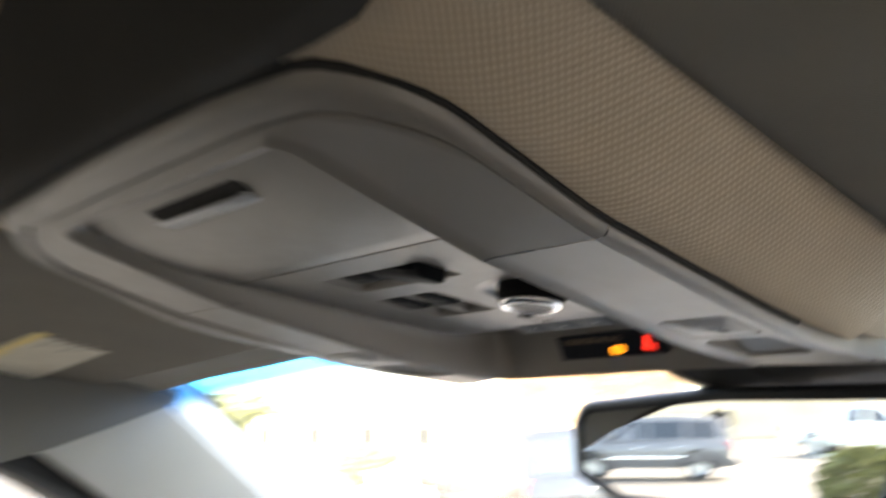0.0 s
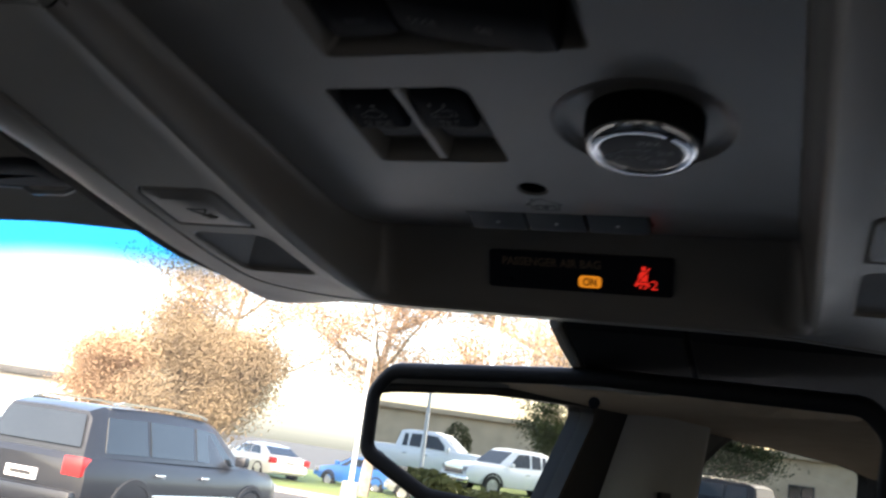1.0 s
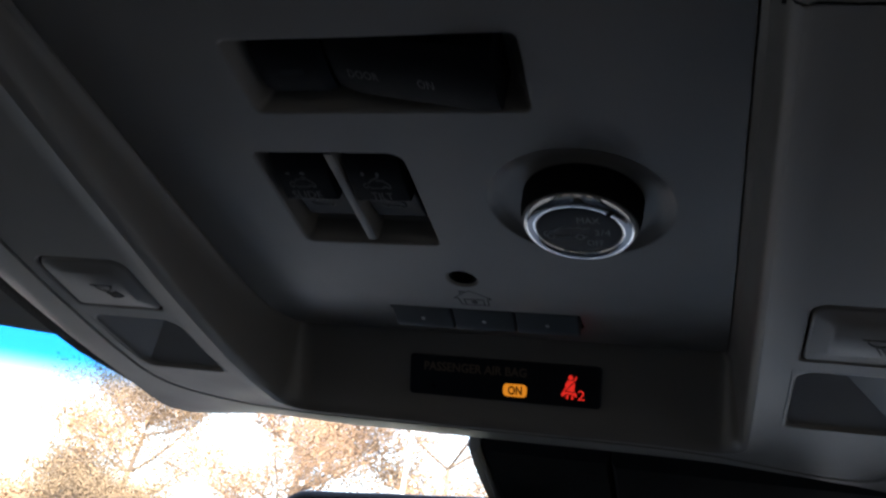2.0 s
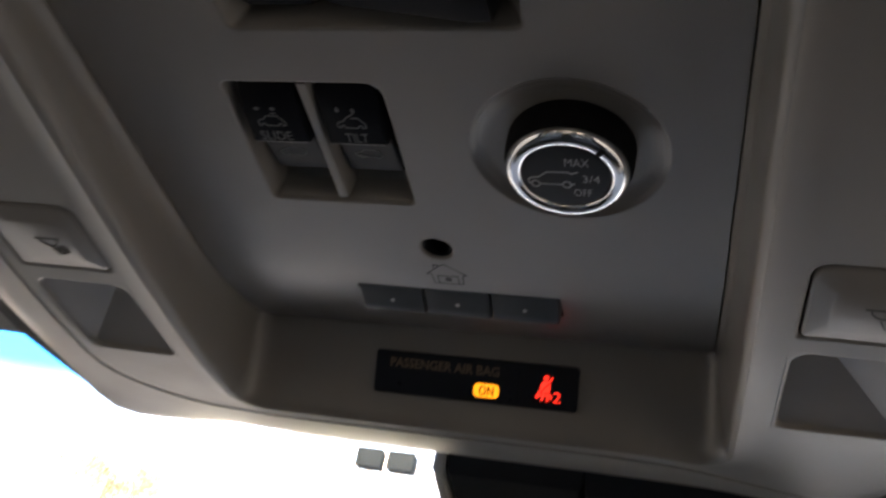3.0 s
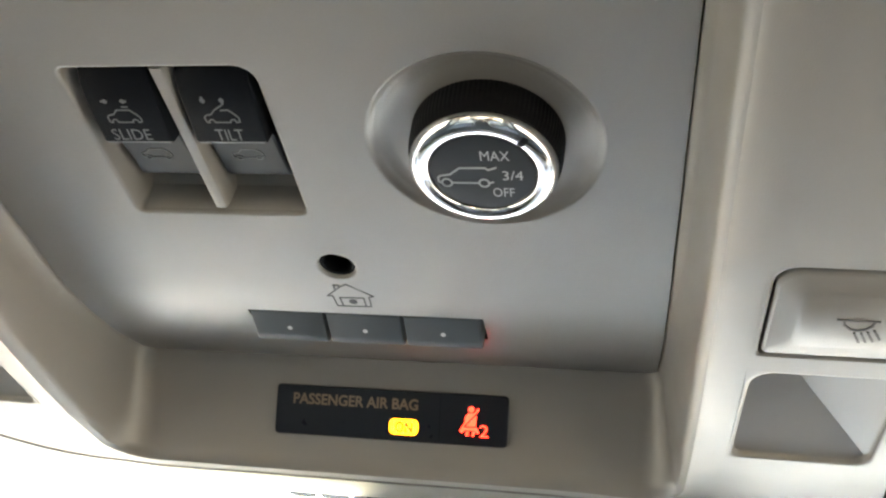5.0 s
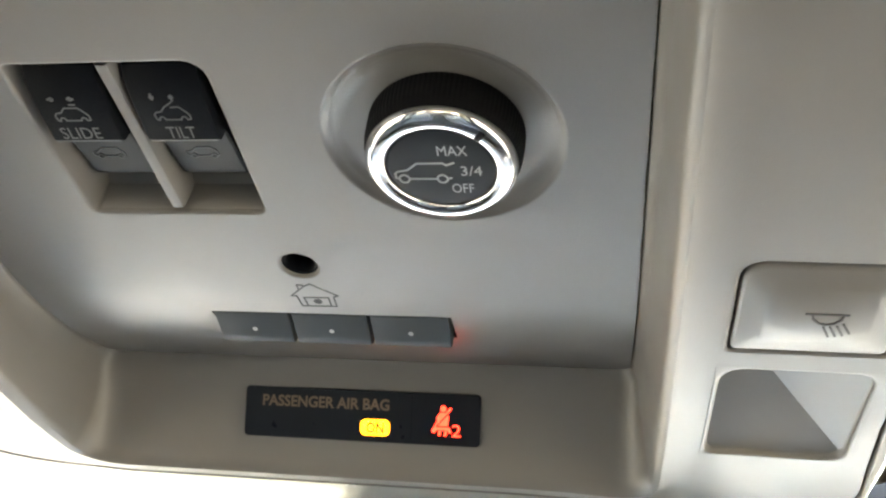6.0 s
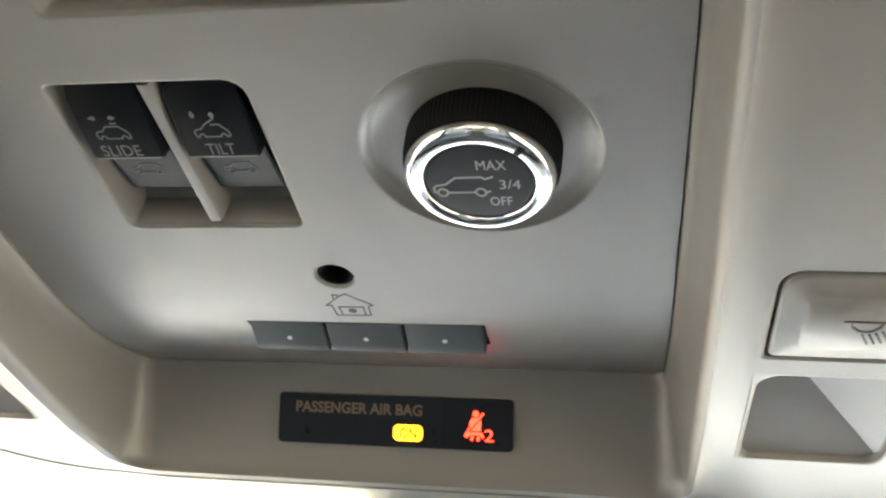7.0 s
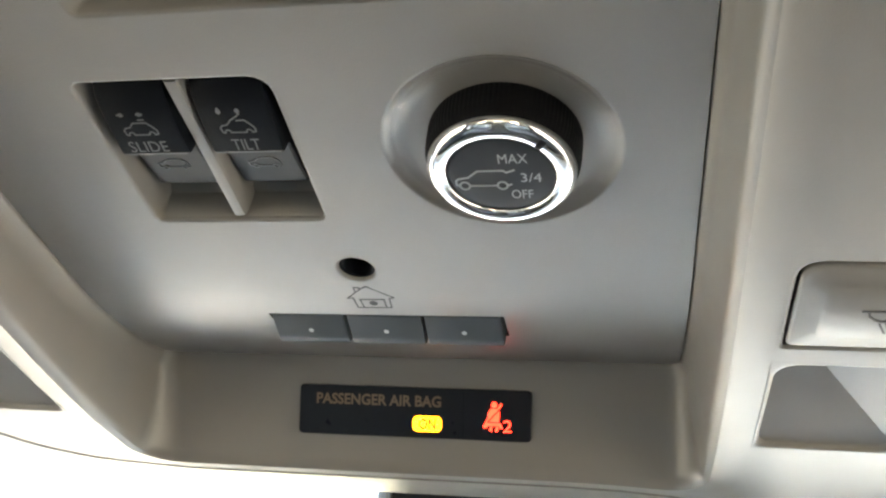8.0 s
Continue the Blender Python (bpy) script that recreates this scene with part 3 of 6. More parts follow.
bm = bmesh.new()
box(bm, SW[0] + 3.7, SW[1] - 1.2, SW[2] + 1, -28.0, 8.6, 9.4)
part("switch_well", bm, DARKGAP, sunroof_switches)


def sunroof_rocker(x0, x1, word, icon):
    prof = [(-67.6, 9.5), (-67.6, 5.0), (-66.8, 2.2), (-64.0, 0.4), (-58, -0.7), (-52, -1.3), (-48.2, -1.6), (-47.5, -1.2), (-47.3, 0.6), (-47.2, 2.2),
            (-46.4, 2.5), (-38, 3.5), (-31.4, 4.3), (-30.4, 5.0), (-30.2, 9.5)]
    bm = bmesh.new()
    w = x1 - x0
    loft(bm, [[(x, y, z + dz) for y, z in prof] for x, dz in ((x0, 1.2), (x0 + 0.25, 0.3), (x0 + 0.9, 0), (x1 - 0.9, 0), (x1 - 0.25, 0.3), (x1, 1.2))],
         closed=False, cap_first=False)
    for xx, dz in ((x0, 1.2), (x1, 1.2)):
        bm.faces.new([bm.verts.new((xx, y, z + dz)) for y, z in prof])
    bmesh.ops.remove_doubles(bm, verts=bm.verts, dist=0.005)
    rk = part("rocker", bm, BLACK, sunroof_switches, "black rocker marked " + word.lower())
    bm = bmesh.new()
    loft(bm, [[(x, y, z) for x in (x0 + 0.9, x1 - 0.9)] for y, z in ((-46.3, 2.45), (-38, 3.44), (-31.5, 4.23))], closed=False)
    part("lower_key", bm, GREYROCK, rk, "dim grey lower half")
    bm = bmesh.new()
    loft(bm, [[(x, y, z) for x in (x0 + 0.7, x1 - 0.7)] for y, z in ((-48.3, -1.66), (-47.65, -1.45), (-47.42, -1.0))], closed=False)
    part("key_edge", bm, INK_DIM, rk, "pale edge strip")
    up = plane_at((x0, -48.2, -1.62), (1, 0, 0), (0, -9.8, 0.9))
    lettering("word", word, 3.2, 9.6 if len(word) > 4 else 6.6, lambda a, b, h: up(a + w / 2 - (5.6 if len(word) > 4 else 3.0), b + 0.5, h), INK_MID, rk, "pale printed word")
    bm = bmesh.new()
    c = w / 2 - (0.7 if icon == "slide" else 0.1)
    roof = [(-1.2, 3.0), (2.0, 3.0), (3.3, 1.9), (3.9, 1.2), (3.9, 0.3), (3.1, 0.2)] if icon == "slide" else [(0.2, 2.9), (2.0, 3.0), (3.3, 1.9), (3.9, 1.2), (3.9, 0.3), (3.1, 0.2)]
    body = [[(x + c, y + 5.4) for x, y in roof], [(c - 1.9, 5.6), (c + 1.7, 5.6)],
            [(c - 3.3, 5.5), (c - 3.9, 5.7), (c - 4.1, 6.7), (c - 3.6, 7.2), (c - 2.3, 7.4), (c - 1.2, 8.4)]]
    if icon == "tilt":
        body.append([(c - 1.2, 8.4), (c + 0.8, 9.4)])
    else:
        body.append([(c + 0.4, 9.1), (c + 1.8, 9.1)])
    for wx in (-2.6, 2.4):
        body.append([(c + wx + 0.7 * math.cos(k * math.pi / 6), 5.55 + 0.7 * math.sin(k * math.pi / 6)) for k in range(7)])
    ribbons(bm, [[(x, 5.2 + (y - 5.2) * 1.22) for x, y in line] for line in body], 0.30, up, 0.03)
    for ax, s in ((-3.2, -1), (1.2, 1)):
        if icon == "slide":
            ribbons(bm, [[(c + ax, 11.5), (c + ax + 0.1, 11.5)]], 1.0, up, 0.03)
            ribbons(bm, [[(c + ax - 0.5 * s, 11.5), (c + ax + 0.8 * s, 11.5)]], 0.45, up, 0.03)
        else:
            ribbons(bm, [[(c + ax, 11.6), (c + ax, 11.7)]], 1.0, up, 0.03)
            ribbons(bm, [[(c + ax, 11.6 + 0.5 * s), (c + ax, 11.6 - 0.9 * s)]], 0.45, up, 0.03)
    part("car_symbol", bm, INK_MID, rk, "pale printed car outline")
    lowp = plane_at((x0, -32.4, 4.05), (1, 0, 0), (0, -12, -1.42))
    bm = bmesh.new()
    car = [[(c - 3.2, 5.6), (c - 3.9, 5.8), (c - 4.1, 7.0), (c - 2.4, 7.5), (c - 1.1, 8.8), (c + 2.4, 8.8), (c + 3.6, 7.4), (c + 3.7, 5.8), (c + 3.2, 5.6)], [(c - 1.8, 5.6), (c + 1.7, 5.6)]]
    for wx in (-2.5, 2.45):
        car.append([(c + wx + 0.7 * math.cos(k * math.pi / 6), 5.6 + 0.7 * math.sin(k * math.pi / 6)) for k in range(13)])
    ribbons(bm, car, 0.26, lowp, 0.03)
    part("car_symbol", bm, INK_DIM, rk, "faint printed car outline")
    return rk


sunroof_rocker(-44.8, -27.6, "SLIDE", "slide")
sunroof_rocker(-21.9, -4.8, "TILT", "tilt")

# dome rocker: a fixed left key and a long key pressed in at its left
def rocker_bar(name, x0, x1, z0, z1, label):
    bm = bmesh.new()
    prof = [(-110.6, 8.8), (-110.6, 2.0), (-109.2, 0.4), (-106, -1.0), (-97, -1.6), (-92.2, -1.0), (-90.8, 0.6), (-90.2, 8.8)]
    loops = []
    n = 8
    for i in range(n + 1):
        t = i / n
        x = x0 + (x1 - x0) * t
        e = 0.9 if i in (0, n) else 0.0
        dz = z0 + (z1 - z0) * t
        loops.append([(x, y + (0.4 if e and y < -100 else (-0.4 if e else 0)), (z + dz + e if z < 8 else z)) for y, z in prof])
    loft(bm, loops, cap_first=True, cap_last=True)
    return part(name, bm, BLACK, dome_switch, label)


key_a = rocker_bar("push_key", -33.4, -13.6, 3.4, 3.4, "small black push key")
key_b = rocker_bar("rocker", -13.0, 30.4, 3.8, -4.6, "black rocker standing proud at one end")
tilt_up = plane_at((-13, -97.2, 2.15), (43.4, 0, -8.4), (0, -9, 0.6))
lettering("word", "DOOR", 2.6, 8.4, lambda a, b, h: tilt_up(a + 5.0, b + 1.4, h), INK_DIM, key_b, "faint printed word")
lettering("word", "ON", 2.6, 4.4, lambda a, b, h: tilt_up(a + 24.0, b + 1.2, h), INK_DIM, key_b, "faint printed word")
bm = bmesh.new()
flat = plane_at((-33, -97.2, 1.75), (1, 0, 0), (0, -9, 0.6))
ribbons(bm, [[(7.0, 2.8), (12.0, 2.8)]], 2.2, flat, 0.02)
part("grey_mark", bm, GREYROCK, key_a, "grey mark")

# ---- power liftgate knob in a dish
bm = bmesh.new()
dish = [(KN[2] + E, 0.0), (KN[2] + 0.45, 0.06), (KN[2] + 0.1, 0.35), (KN[2] - 0.5, 0.8), (KN[2] - 1.3, 1.25), (KN[2] - 2.2, 1.42), (KN[2] - 2.5, 1.72), (KN[2] - 5.2, 1.85), (17.6, 1.95), (15.0, 2.0), (14.0, 9.0)]
revolve(bm, dish, KN[0], KN[1], 64)
part("knob_dish", bm, PANEL, console, "shallow dished recess round the knob", smooth=60)
bm = bmesh.new()
def teeth(i, r, z):
    return -0.13 if (i % 2 and -6.5 < z < 4.5) else 0.0
revolve(bm, [(16.2, 6.0), (16.9, 4.0), (16.9, 1.0), (16.8, -3.0), (16.5, -5.0), (15.9, -6.0), (15.3, -6.3), (12.0, -6.3)], KC[0], KC[1], 200, teeth)
knob = part("liftgate_knob", bm, KNURL, console, "black ribbed rotary knob with a chrome ring", smooth=25)
bm = bmesh.new()
revolve(bm, [(15.0, -6.0), (15.7, -6.2), (16.0, -6.8), (15.9, -7.5), (15.5, -8.3), (14.8, -9.0), (13.9, -9.4), (13.0, -9.45), (12.3, -9.3), (11.8, -9.0), (11.5, -8.5), (11.4, -6.3)], KC[0], KC[1], 96)
part("chrome_ring", bm, CHROME, knob, "bright chrome ring", smooth=60)
bm = bmesh.new()
box(bm, KC[0] + 12.5, KC[0] + 14.7, KC[1] - 0.75, KC[1] + 0.75, -9.75, -8.6, 0.25)
bmesh.ops.rotate(bm, cent=(KC[0], KC[1], 0), matrix=Matrix.Rotation(radians(-48), 3, "Z"), verts=bm.verts)
part("pointer_mark", bm, KNURL, knob, "dark pointer notch")
bm = bmesh.new()
revolve(bm, [(11.5, -6.3), (11.45, -8.3), (11.2, -8.5), (10.7, -8.57), (6, -8.6), (0.05, -8.6)], KC[0], KC[1], 64)
bmesh.ops.remove_doubles(bm, verts=bm.verts, dist=0.2)
face = part("knob_face", bm, FACE, knob, "flat black knob face with white marks", smooth=40)
# the drawing on the face, turned slightly
ang = radians(0)
kf_full = plane_at((KC[0] - 0.5, KC[1], -8.62), (math.cos(ang), math.sin(ang), 0), (math.sin(ang), -math.cos(ang), 0))
kf = lambda a, b, h=0.0: kf_full(a * 0.93 + 0.3, b + 1.0, h)
lettering("word", "MAX", 2.8, 6.6, lambda a, b, h: kf(a + 0.1, b + 3.0, h), INK, face, "pale printed word")
lettering("word", "3/4", 2.8, 4.7, lambda a, b, h: kf(a + 4.7, b - 2.9, h), INK, face, "pale printed number")
lettering("word", "OFF", 2.8, 5.0, lambda a, b, h: kf(a + 2.1, b - 8.2, h), INK, face, "pale printed word")
bm = bmesh.new()
car = [[(3.4, 0.9), (1.6, 0.2), (0.8, 0.8), (-5.0, 0.7), (-7.4, -1.3), (-9.6, -1.7), (-10.3, -2.3), (-10.3, -3.6), (-9.6, -3.9)],
       [(-7.1, -3.9), (-0.9, -3.9)], [(1.6, -3.9), (2.4, -3.6)]]
for wx in (-8.4, 0.3):
    car.append([(wx + 1.15 * math.cos(k * math.pi / 8), -3.9 + 1.15 * math.sin(k * math.pi / 8)) for k in range(17)])
ribbons(bm, car, 0.42, kf, 0.03)
part("car_symbol", bm, INK, face, "pale printed car with raised liftgate")

# ---- microphone hole
bm = bmesh.new()
revolve(bm, [(HOLE_R + E, 0.0), (HOLE_R + 0.3, 0.12), (HOLE_R, 0.7), (HOLE_R - 0.1, 7.0)], 0, 0, 40)
mic = part("microphone_hole", bm, PANEL, console, "small round hole", smooth=60)
bm = bmesh.new()
revolve(bm, [(HOLE_R - 0.02, 0.9), (HOLE_R - 0.35, 0.8), (HOLE_R - 0.8, 1.1), (HOLE_R - 1.0, 6.0), (0.1, 6.0)], 0, 0, 32)
part("black_insert", bm, BLACK, mic, "black insert")

# ---- house mark and the three keys
def on_panel(u, v, h=0.0):
    y = 13.6 - v
    return Vector((u, y, z_panel(y) - h if y > Y_SPLIT else -h))


bm = bmesh.new()
hs = [[(-4.2, -5.8), (5.7, -5.6), (6.0, -0.6), (7.4, 0.0), (0.7, 5.6), (-1.4, 4.2), (-6.0, -0.5), (-4.4, -0.4), (-4.2, -5.8)],
      [(-3.0, 2.6), (-3.0, 5.0), (-1.5, 5.0), (-1.5, 4.1)], [(-2.4, -5.6), (-2.6, -1.2), (4.4, -1.0), (4.2, -5.5)]]
ribbons(bm, hs[:1], 0.40, on_panel, 0.02)
house_mark = part("house_mark", bm, INK_DARK, console, "dark printed house outline")
for name, line in (("chimney", hs[1]), ("garage_door", hs[2])):
    bm = bmesh.new()
    ribbons(bm, [line], 0.40, on_panel, 0.02)
    part(name, bm, INK_DARK, house_mark)
bm = bmesh.new()
disc(bm, 0.9, -3.2, 1.2, on_panel)
part("dot", bm, INK_DARK, house_mark, "dark dot")

keys = []
KX = [(-32.6, -10.3), (-9.5, 12.8), (13.6, 36.0)]
for x0, x1 in KX:
    prof = [(24.3, 6.0), (24.4, 1.9), (24.9, 1.1), (26.0, 0.85), (33.5, -0.75), (35.6, -1.2), (36.6, -0.9), (37.0, 0.2), (37.1, 7.0)]
    bm = bmesh.new()
    loft(bm, [[(x, y, z + dz) for y, z in prof] for x, dz in ((x0, 0.8), (x0 + 0.2, 0.2), (x0 + 0.7, 0), (x1 - 0.7, 0), (x1 - 0.2, 0.2), (x1, 0.8))], closed=False, cap_first=True, cap_last=True)
    k = part("garage_key", bm, GREYKEY, console, "blue-grey push key with a pale dot")
    bm = bmesh.new()
    kp = plane_at(((x0 + x1) / 2, 30.6, -0.13), (1, 0, 0), (0, -7.5, 1.6))
    disc(bm, 0.0, -0.4, 0.75, kp, lift=0.06)
    part("dot", bm, DOT_PRINT, k, "pale dot")
bm = bmesh.new()
lp = [(BT[0], BT[2]), (BT[1], BT[2]), (BT[1], BT[3]), (BT[0], BT[3])]
loft(bm, [[(x, y, z_panel(y)) for x, y in lp], [(x, y, 9.0) for x, y in lp]], cap_last=True)
part("key_well", bm, DARKGAP, console)

# ---- passenger air bag display on the front wall
D0 = Vector((1.3, 76.55, -3.35))
d_up = Vector((0, -8.55, 13.9)).normalized()
dp = plane_at(D0, (1, 0, 0), d_up)
bm = bmesh.new()
pts = rrect(-39.2, 39.2, -8.15, 8.15, 1.4, 3)
loft(bm, [[dp(x, y, -3.0) for x, y in pts], [dp(x, y, 0.35) for x, y in pts], [dp(x * 0.994, y * 0.975, 0.6) for x, y in pts]], cap_last=True)
display = part("airbag_display", bm, DISPLAY, console, "black warning display window with lit symbols", smooth=30)
dq = lambda a, b, h=0.0: dp(a, b, h + 0.62)
lettering("inscription", "PASSENGER AIR BAG", 3.7, 42.8, lambda a, b, h: dq(a - 33.2, b + 1.9, h), AMBER_PRINT, display, "dull amber printed words", bold=0.028)
bm = bmesh.new()
pts = rrect(0.2, 9.9, -6.1, -1.0, 1.7, 4)
loft(bm, [[dq(x, y, -0.1) for x, y in pts], [dq(x, y, 0.06) for x, y in pts]], cap_last=True)
on_lamp = part("on_lamp", bm, AMBER, display, "glowing amber lamp")
lettering("word", "ON", 3.6, 5.8, lambda a, b, h: dq(a + 2.2, b - 5.4, h + 0.06), AMBER_DARK, on_lamp, "dark letters on amber", bold=0.03)
bm = bmesh.new()
# seat belt warning mark reduced to plain shapes: a disc, a trunk, a lap bar and two short legs
sb = lambda a, b, h=0.0: dq(28.3 + (a - 28.0) * 0.8, -0.9 + (b + 1.0) * 0.82, h)
disc(bm, 26.6, 4.2, 1.2, sb, 0.06)
def slab(pts):
    top = [bm.verts.new(sb(x, y, 0.06)) for x, y in pts]
    bm.faces.new(top)
slab([(25.3, 2.7), (27.9, 2.7), (28.9, 1.5), (28.6, -2.4), (24.4, -2.4), (24.0, 0.8)])
slab([(22.3, -4.8), (23.4, -2.9), (24.6, -2.9), (24.3, -4.0), (23.3, -5.1)])
slab([(24.6, -2.9), (28.2, -2.9), (28.4, -4.0), (24.3, -4.0)])
slab([(28.2, -2.9), (29.3, -2.9), (30.2, -4.8), (29.3, -5.1), (28.4, -4.0)])
slab([(25.0, -4.3), (26.0, -4.3), (25.7, -6.2), (24.6, -6.0)])
slab([(27.4, -4.3), (28.4, -4.3), (28.2, -6.2), (27.1, -6.2)])
ribbons(bm, [[(29.5, 4.4), (28.2, 2.6)], [(24.2, -1.4), (22.5, -4.4)]], 0.8, sb, 0.06)
belt = part("belt_lamp", bm, RED, display, "glowing red seat belt symbol", smooth=0)
bm = bmesh.new()
ribbons(bm, [[(28.7, 2.4), (24.2, -2.4)]], 0.5, sb, 0.12)
part("belt_stripe", bm, DISPLAY, belt, "dark diagonal stripe")
lettering("digit", "2", 4.6, 3.6, lambda a, b, h: sb(a + 30.3, b - 6.3, h), RED, belt, "glowing red number")
bm = bmesh.new()
ribbons(bm, [[(17.0, -7.6), (17.0, 7.6)]], 0.25, dq, -0.02)
part("window_joint", bm, BLACK, display)

# ---- reading lamp keys and their pits, one each side
def lamp_side(s):
    zf = lambda x, y: z_flank(y)
    X0, X1 = 104.2, 141.8
    def mir(pts):
        return [(s * x, y) for x, y in pts]
    y0, y1 = -33.2, 0.6
    hw = lambda y: min(max((y + 190) / 240, 0), 1)
    def rect_pts(a0, a1, b0, b1, n):
        """Rectangle sampled like a rounded rectangle of n steps a corner."""
        return rrect(a0, a1, b0, b1, 0.01, n)
    xa = lambda y: 103.0 + 1.2 * hw(y)
    xb = lambda y: 141.0 + 0.8 * hw(y)
    # flush surround with a rounded opening
    bm = bmesh.new()
    o = [(xa(y) if x < 120 else xb(y), y) for x, y in rect_pts(X0, X1, y0, y1, 5)]
    rad4 = (1.5, 1.5, 5.0, 5.0)
    i0, i1 = rrect(104.8, 140.6, -32.4, -0.2, rad4, 5), rrect(105.4, 140.0, -31.8, -0.8, rad4, 5)
    loft(bm, [[(s * x, y, zf(x, y)) for x, y in o], [(s * x, y, zf(x, y)) for x, y in i0], [(s * x, y, zf(x, y) + 0.5) for x, y in i1], [(s * x, y, zf(x, y) + 5) for x, y in i1]])
    part("key_surround", shear(bm), TRIM, console)
    bm = bmesh.new()
    loft(bm, [[(s * x, y, zf(x, y) + 3.0) for x, y in i1]], cap_last=True)
    part("key_gap", shear(bm), DARKGAP, console)
    bm = bmesh.new()
    k0, k1, k2 = rrect(106.1, 139.3, -31.1, -1.5, rad4, 5), rrect(106.4, 139.0, -30.8, -1.8, rad4, 5), rrect(107.1, 138.3, -30.1, -2.5, rad4, 5)
    e0, e1 = rrect(111.0, 134.6, -25.4, -5.0, 3.0, 5), rrect(111.6, 134.0, -24.8, -5.6, 2.8, 5)
    loft(bm, [[(s * x, y, zf(x, y) + 4) for x, y in k0], [(s * x, y, zf(x, y) + 0.7) for x, y in k0], [(s * x, y, zf(x, y) + 0.1) for x, y in k1],
              [(s * x, y, zf(x, y) - 0.15) for x, y in k2], [(s * x, y, zf(x, y) - 0.2) for x, y in e0], [(s * x, y, zf(x, y) - 0.55) for x, y in e1]], cap_last=True)
    key = part("reading_lamp_key", shear(bm), TRIM, console, "greige push key with a lamp symbol", smooth=45)
    bm = bmesh.new()
    lp = plane_at((s * 123.0, -18.6, z_flank(-18.6) - 0.60), (1, 0, 0), (0, -1, 0.06))
    m = [[(-2.9, -2.1), (5.7, -2.1)], [(-1.5, -2.4), (-1.2, -3.8), (0.2, -5.2), (1.6, -5.6), (3.2, -5.2), (4.5, -3.8), (4.7, -2.4)],
         [(1.3, -6.5), (2.8, -9.8)], [(2.7, -6.4), (4.2, -9.6)], [(4.0, -6.0), (5.6, -9.2)], [(5.2, -5.3), (6.9, -8.4)]]
    ribbons(bm, m, 0.5, lp, 0.03)
    part("lamp_symbol", shear(bm), LAMP_INK, key, "dark printed lamp mark")
    # pit: two facets, deepest at the rear inner corner
    bm = bmesh.new()
    y0, y1 = 5.2, 52.5
    o = [(xa(y) if x < 120 else xb(y), y) for x, y in rect_pts(X0, X1, y0, y1, 5)]
    rad4 = (5.5, 2.4, 6.0, 5.0)
    i0, i1 = rrect(104.4, 140.8, 6.0, 51.8, rad4, 5), rrect(105.6, 140.0, 7.2, 50.9, rad4, 5)
    rows = loft(bm, [[(s * x, y, zf(x, y)) for x, y in o], [(s * x, y, zf(x, y) - 0.08) for x, y in i0], [(s * x, y, zf(x, y) + 0.02) for x, y in [(a * 0.6 + c * 0.4, b * 0.6 + d * 0.4) for (a, b), (c, d) in zip(i0, i1)]], [(s * x, y, zf(x, y) + 0.34) for x, y in [(a * 0.2 + c * 0.8, b * 0.2 + d * 0.8) for (a, b), (c, d) in zip(i0, i1)]],
                     [(s * x, y, zf(x, y) + 1.1) for x, y in i1]])
    last = rows[-1]
    # two facets meet in a crease that runs from the rear inner to the front outer corner
    CA, CB = (110.5, 7.2), (139.4, 50.9)
    def facet(px, py, corner):
        """Depth of the plane through both crease ends and a shallow corner."""
        ux, uy = CB[0] - CA[0], CB[1] - CA[1]
        ln = math.hypot(ux, uy)
        along = ((px - CA[0]) * ux + (py - CA[1]) * uy) / ln ** 2
        off = ((px - CA[0]) * uy - (py - CA[1]) * ux) / ln
        ca = ((corner[0] - CA[0]) * ux + (corner[1] - CA[1]) * uy) / ln ** 2
        co = ((corner[0] - CA[0]) * uy - (corner[1] - CA[1]) * ux) / ln
        return 12.5 - 11.0 * along + (1.6 - 12.5 + 11.0 * ca) * off / co, off
    floor = []
    for x, y in [(123.2 + (x - 123.2) * 0.975, 29.0 + (y - 29.0) * 0.98) for x, y in i1]:
        da, off = facet(x, y, (106.4, 50.9))
        db, off = facet(x, y, (140.0, 7.2))
        floor.append((bm.verts.new((s * x, y, -21.1 + max(1.3, da if off < 0 else db))), off))
    n = len(last)
    for j in range(n):
        k = (j + 1) % n
        bm.faces.new((last[j], last[k], floor[k][0], floor[j][0]))
    cross = [j for j in range(n) if (floor[j][1] < 0) != (floor[(j + 1) % n][1] < 0)]
    p, q = cross
    bm.faces.new([floor[j][0] for j in range(p, q + 1)])
    bm.faces.new([floor[j % n][0] for j in range(q, n + p + 1)])
    part("lamp_pit", shear(bm), TRIM, console, "angular reading lamp pit", smooth=22)


lamp_side(1)
lamp_side(-1)

# ---------------------------------------------------------------- cabin shell (world frame, metres)
header_left = curve_of([(0.0, 0.150), (0.10, 0.149), (0.20, 0.141), (0.25, 0.129), (0.27, 0.118), (0.29, 0.106), (0.316, 0.093), (0.34, 0.087), (0.40, 0.084), (0.70, 0.072)])


def header_y(x):
    if x < 0:
        return header_left(-x)
    a = min(abs(x) / 0.34, 1)
    return 0.150 - 0.060 * a * a * (3 - 2 * a) - 0.05 * max(abs(x) - 0.34, 0)


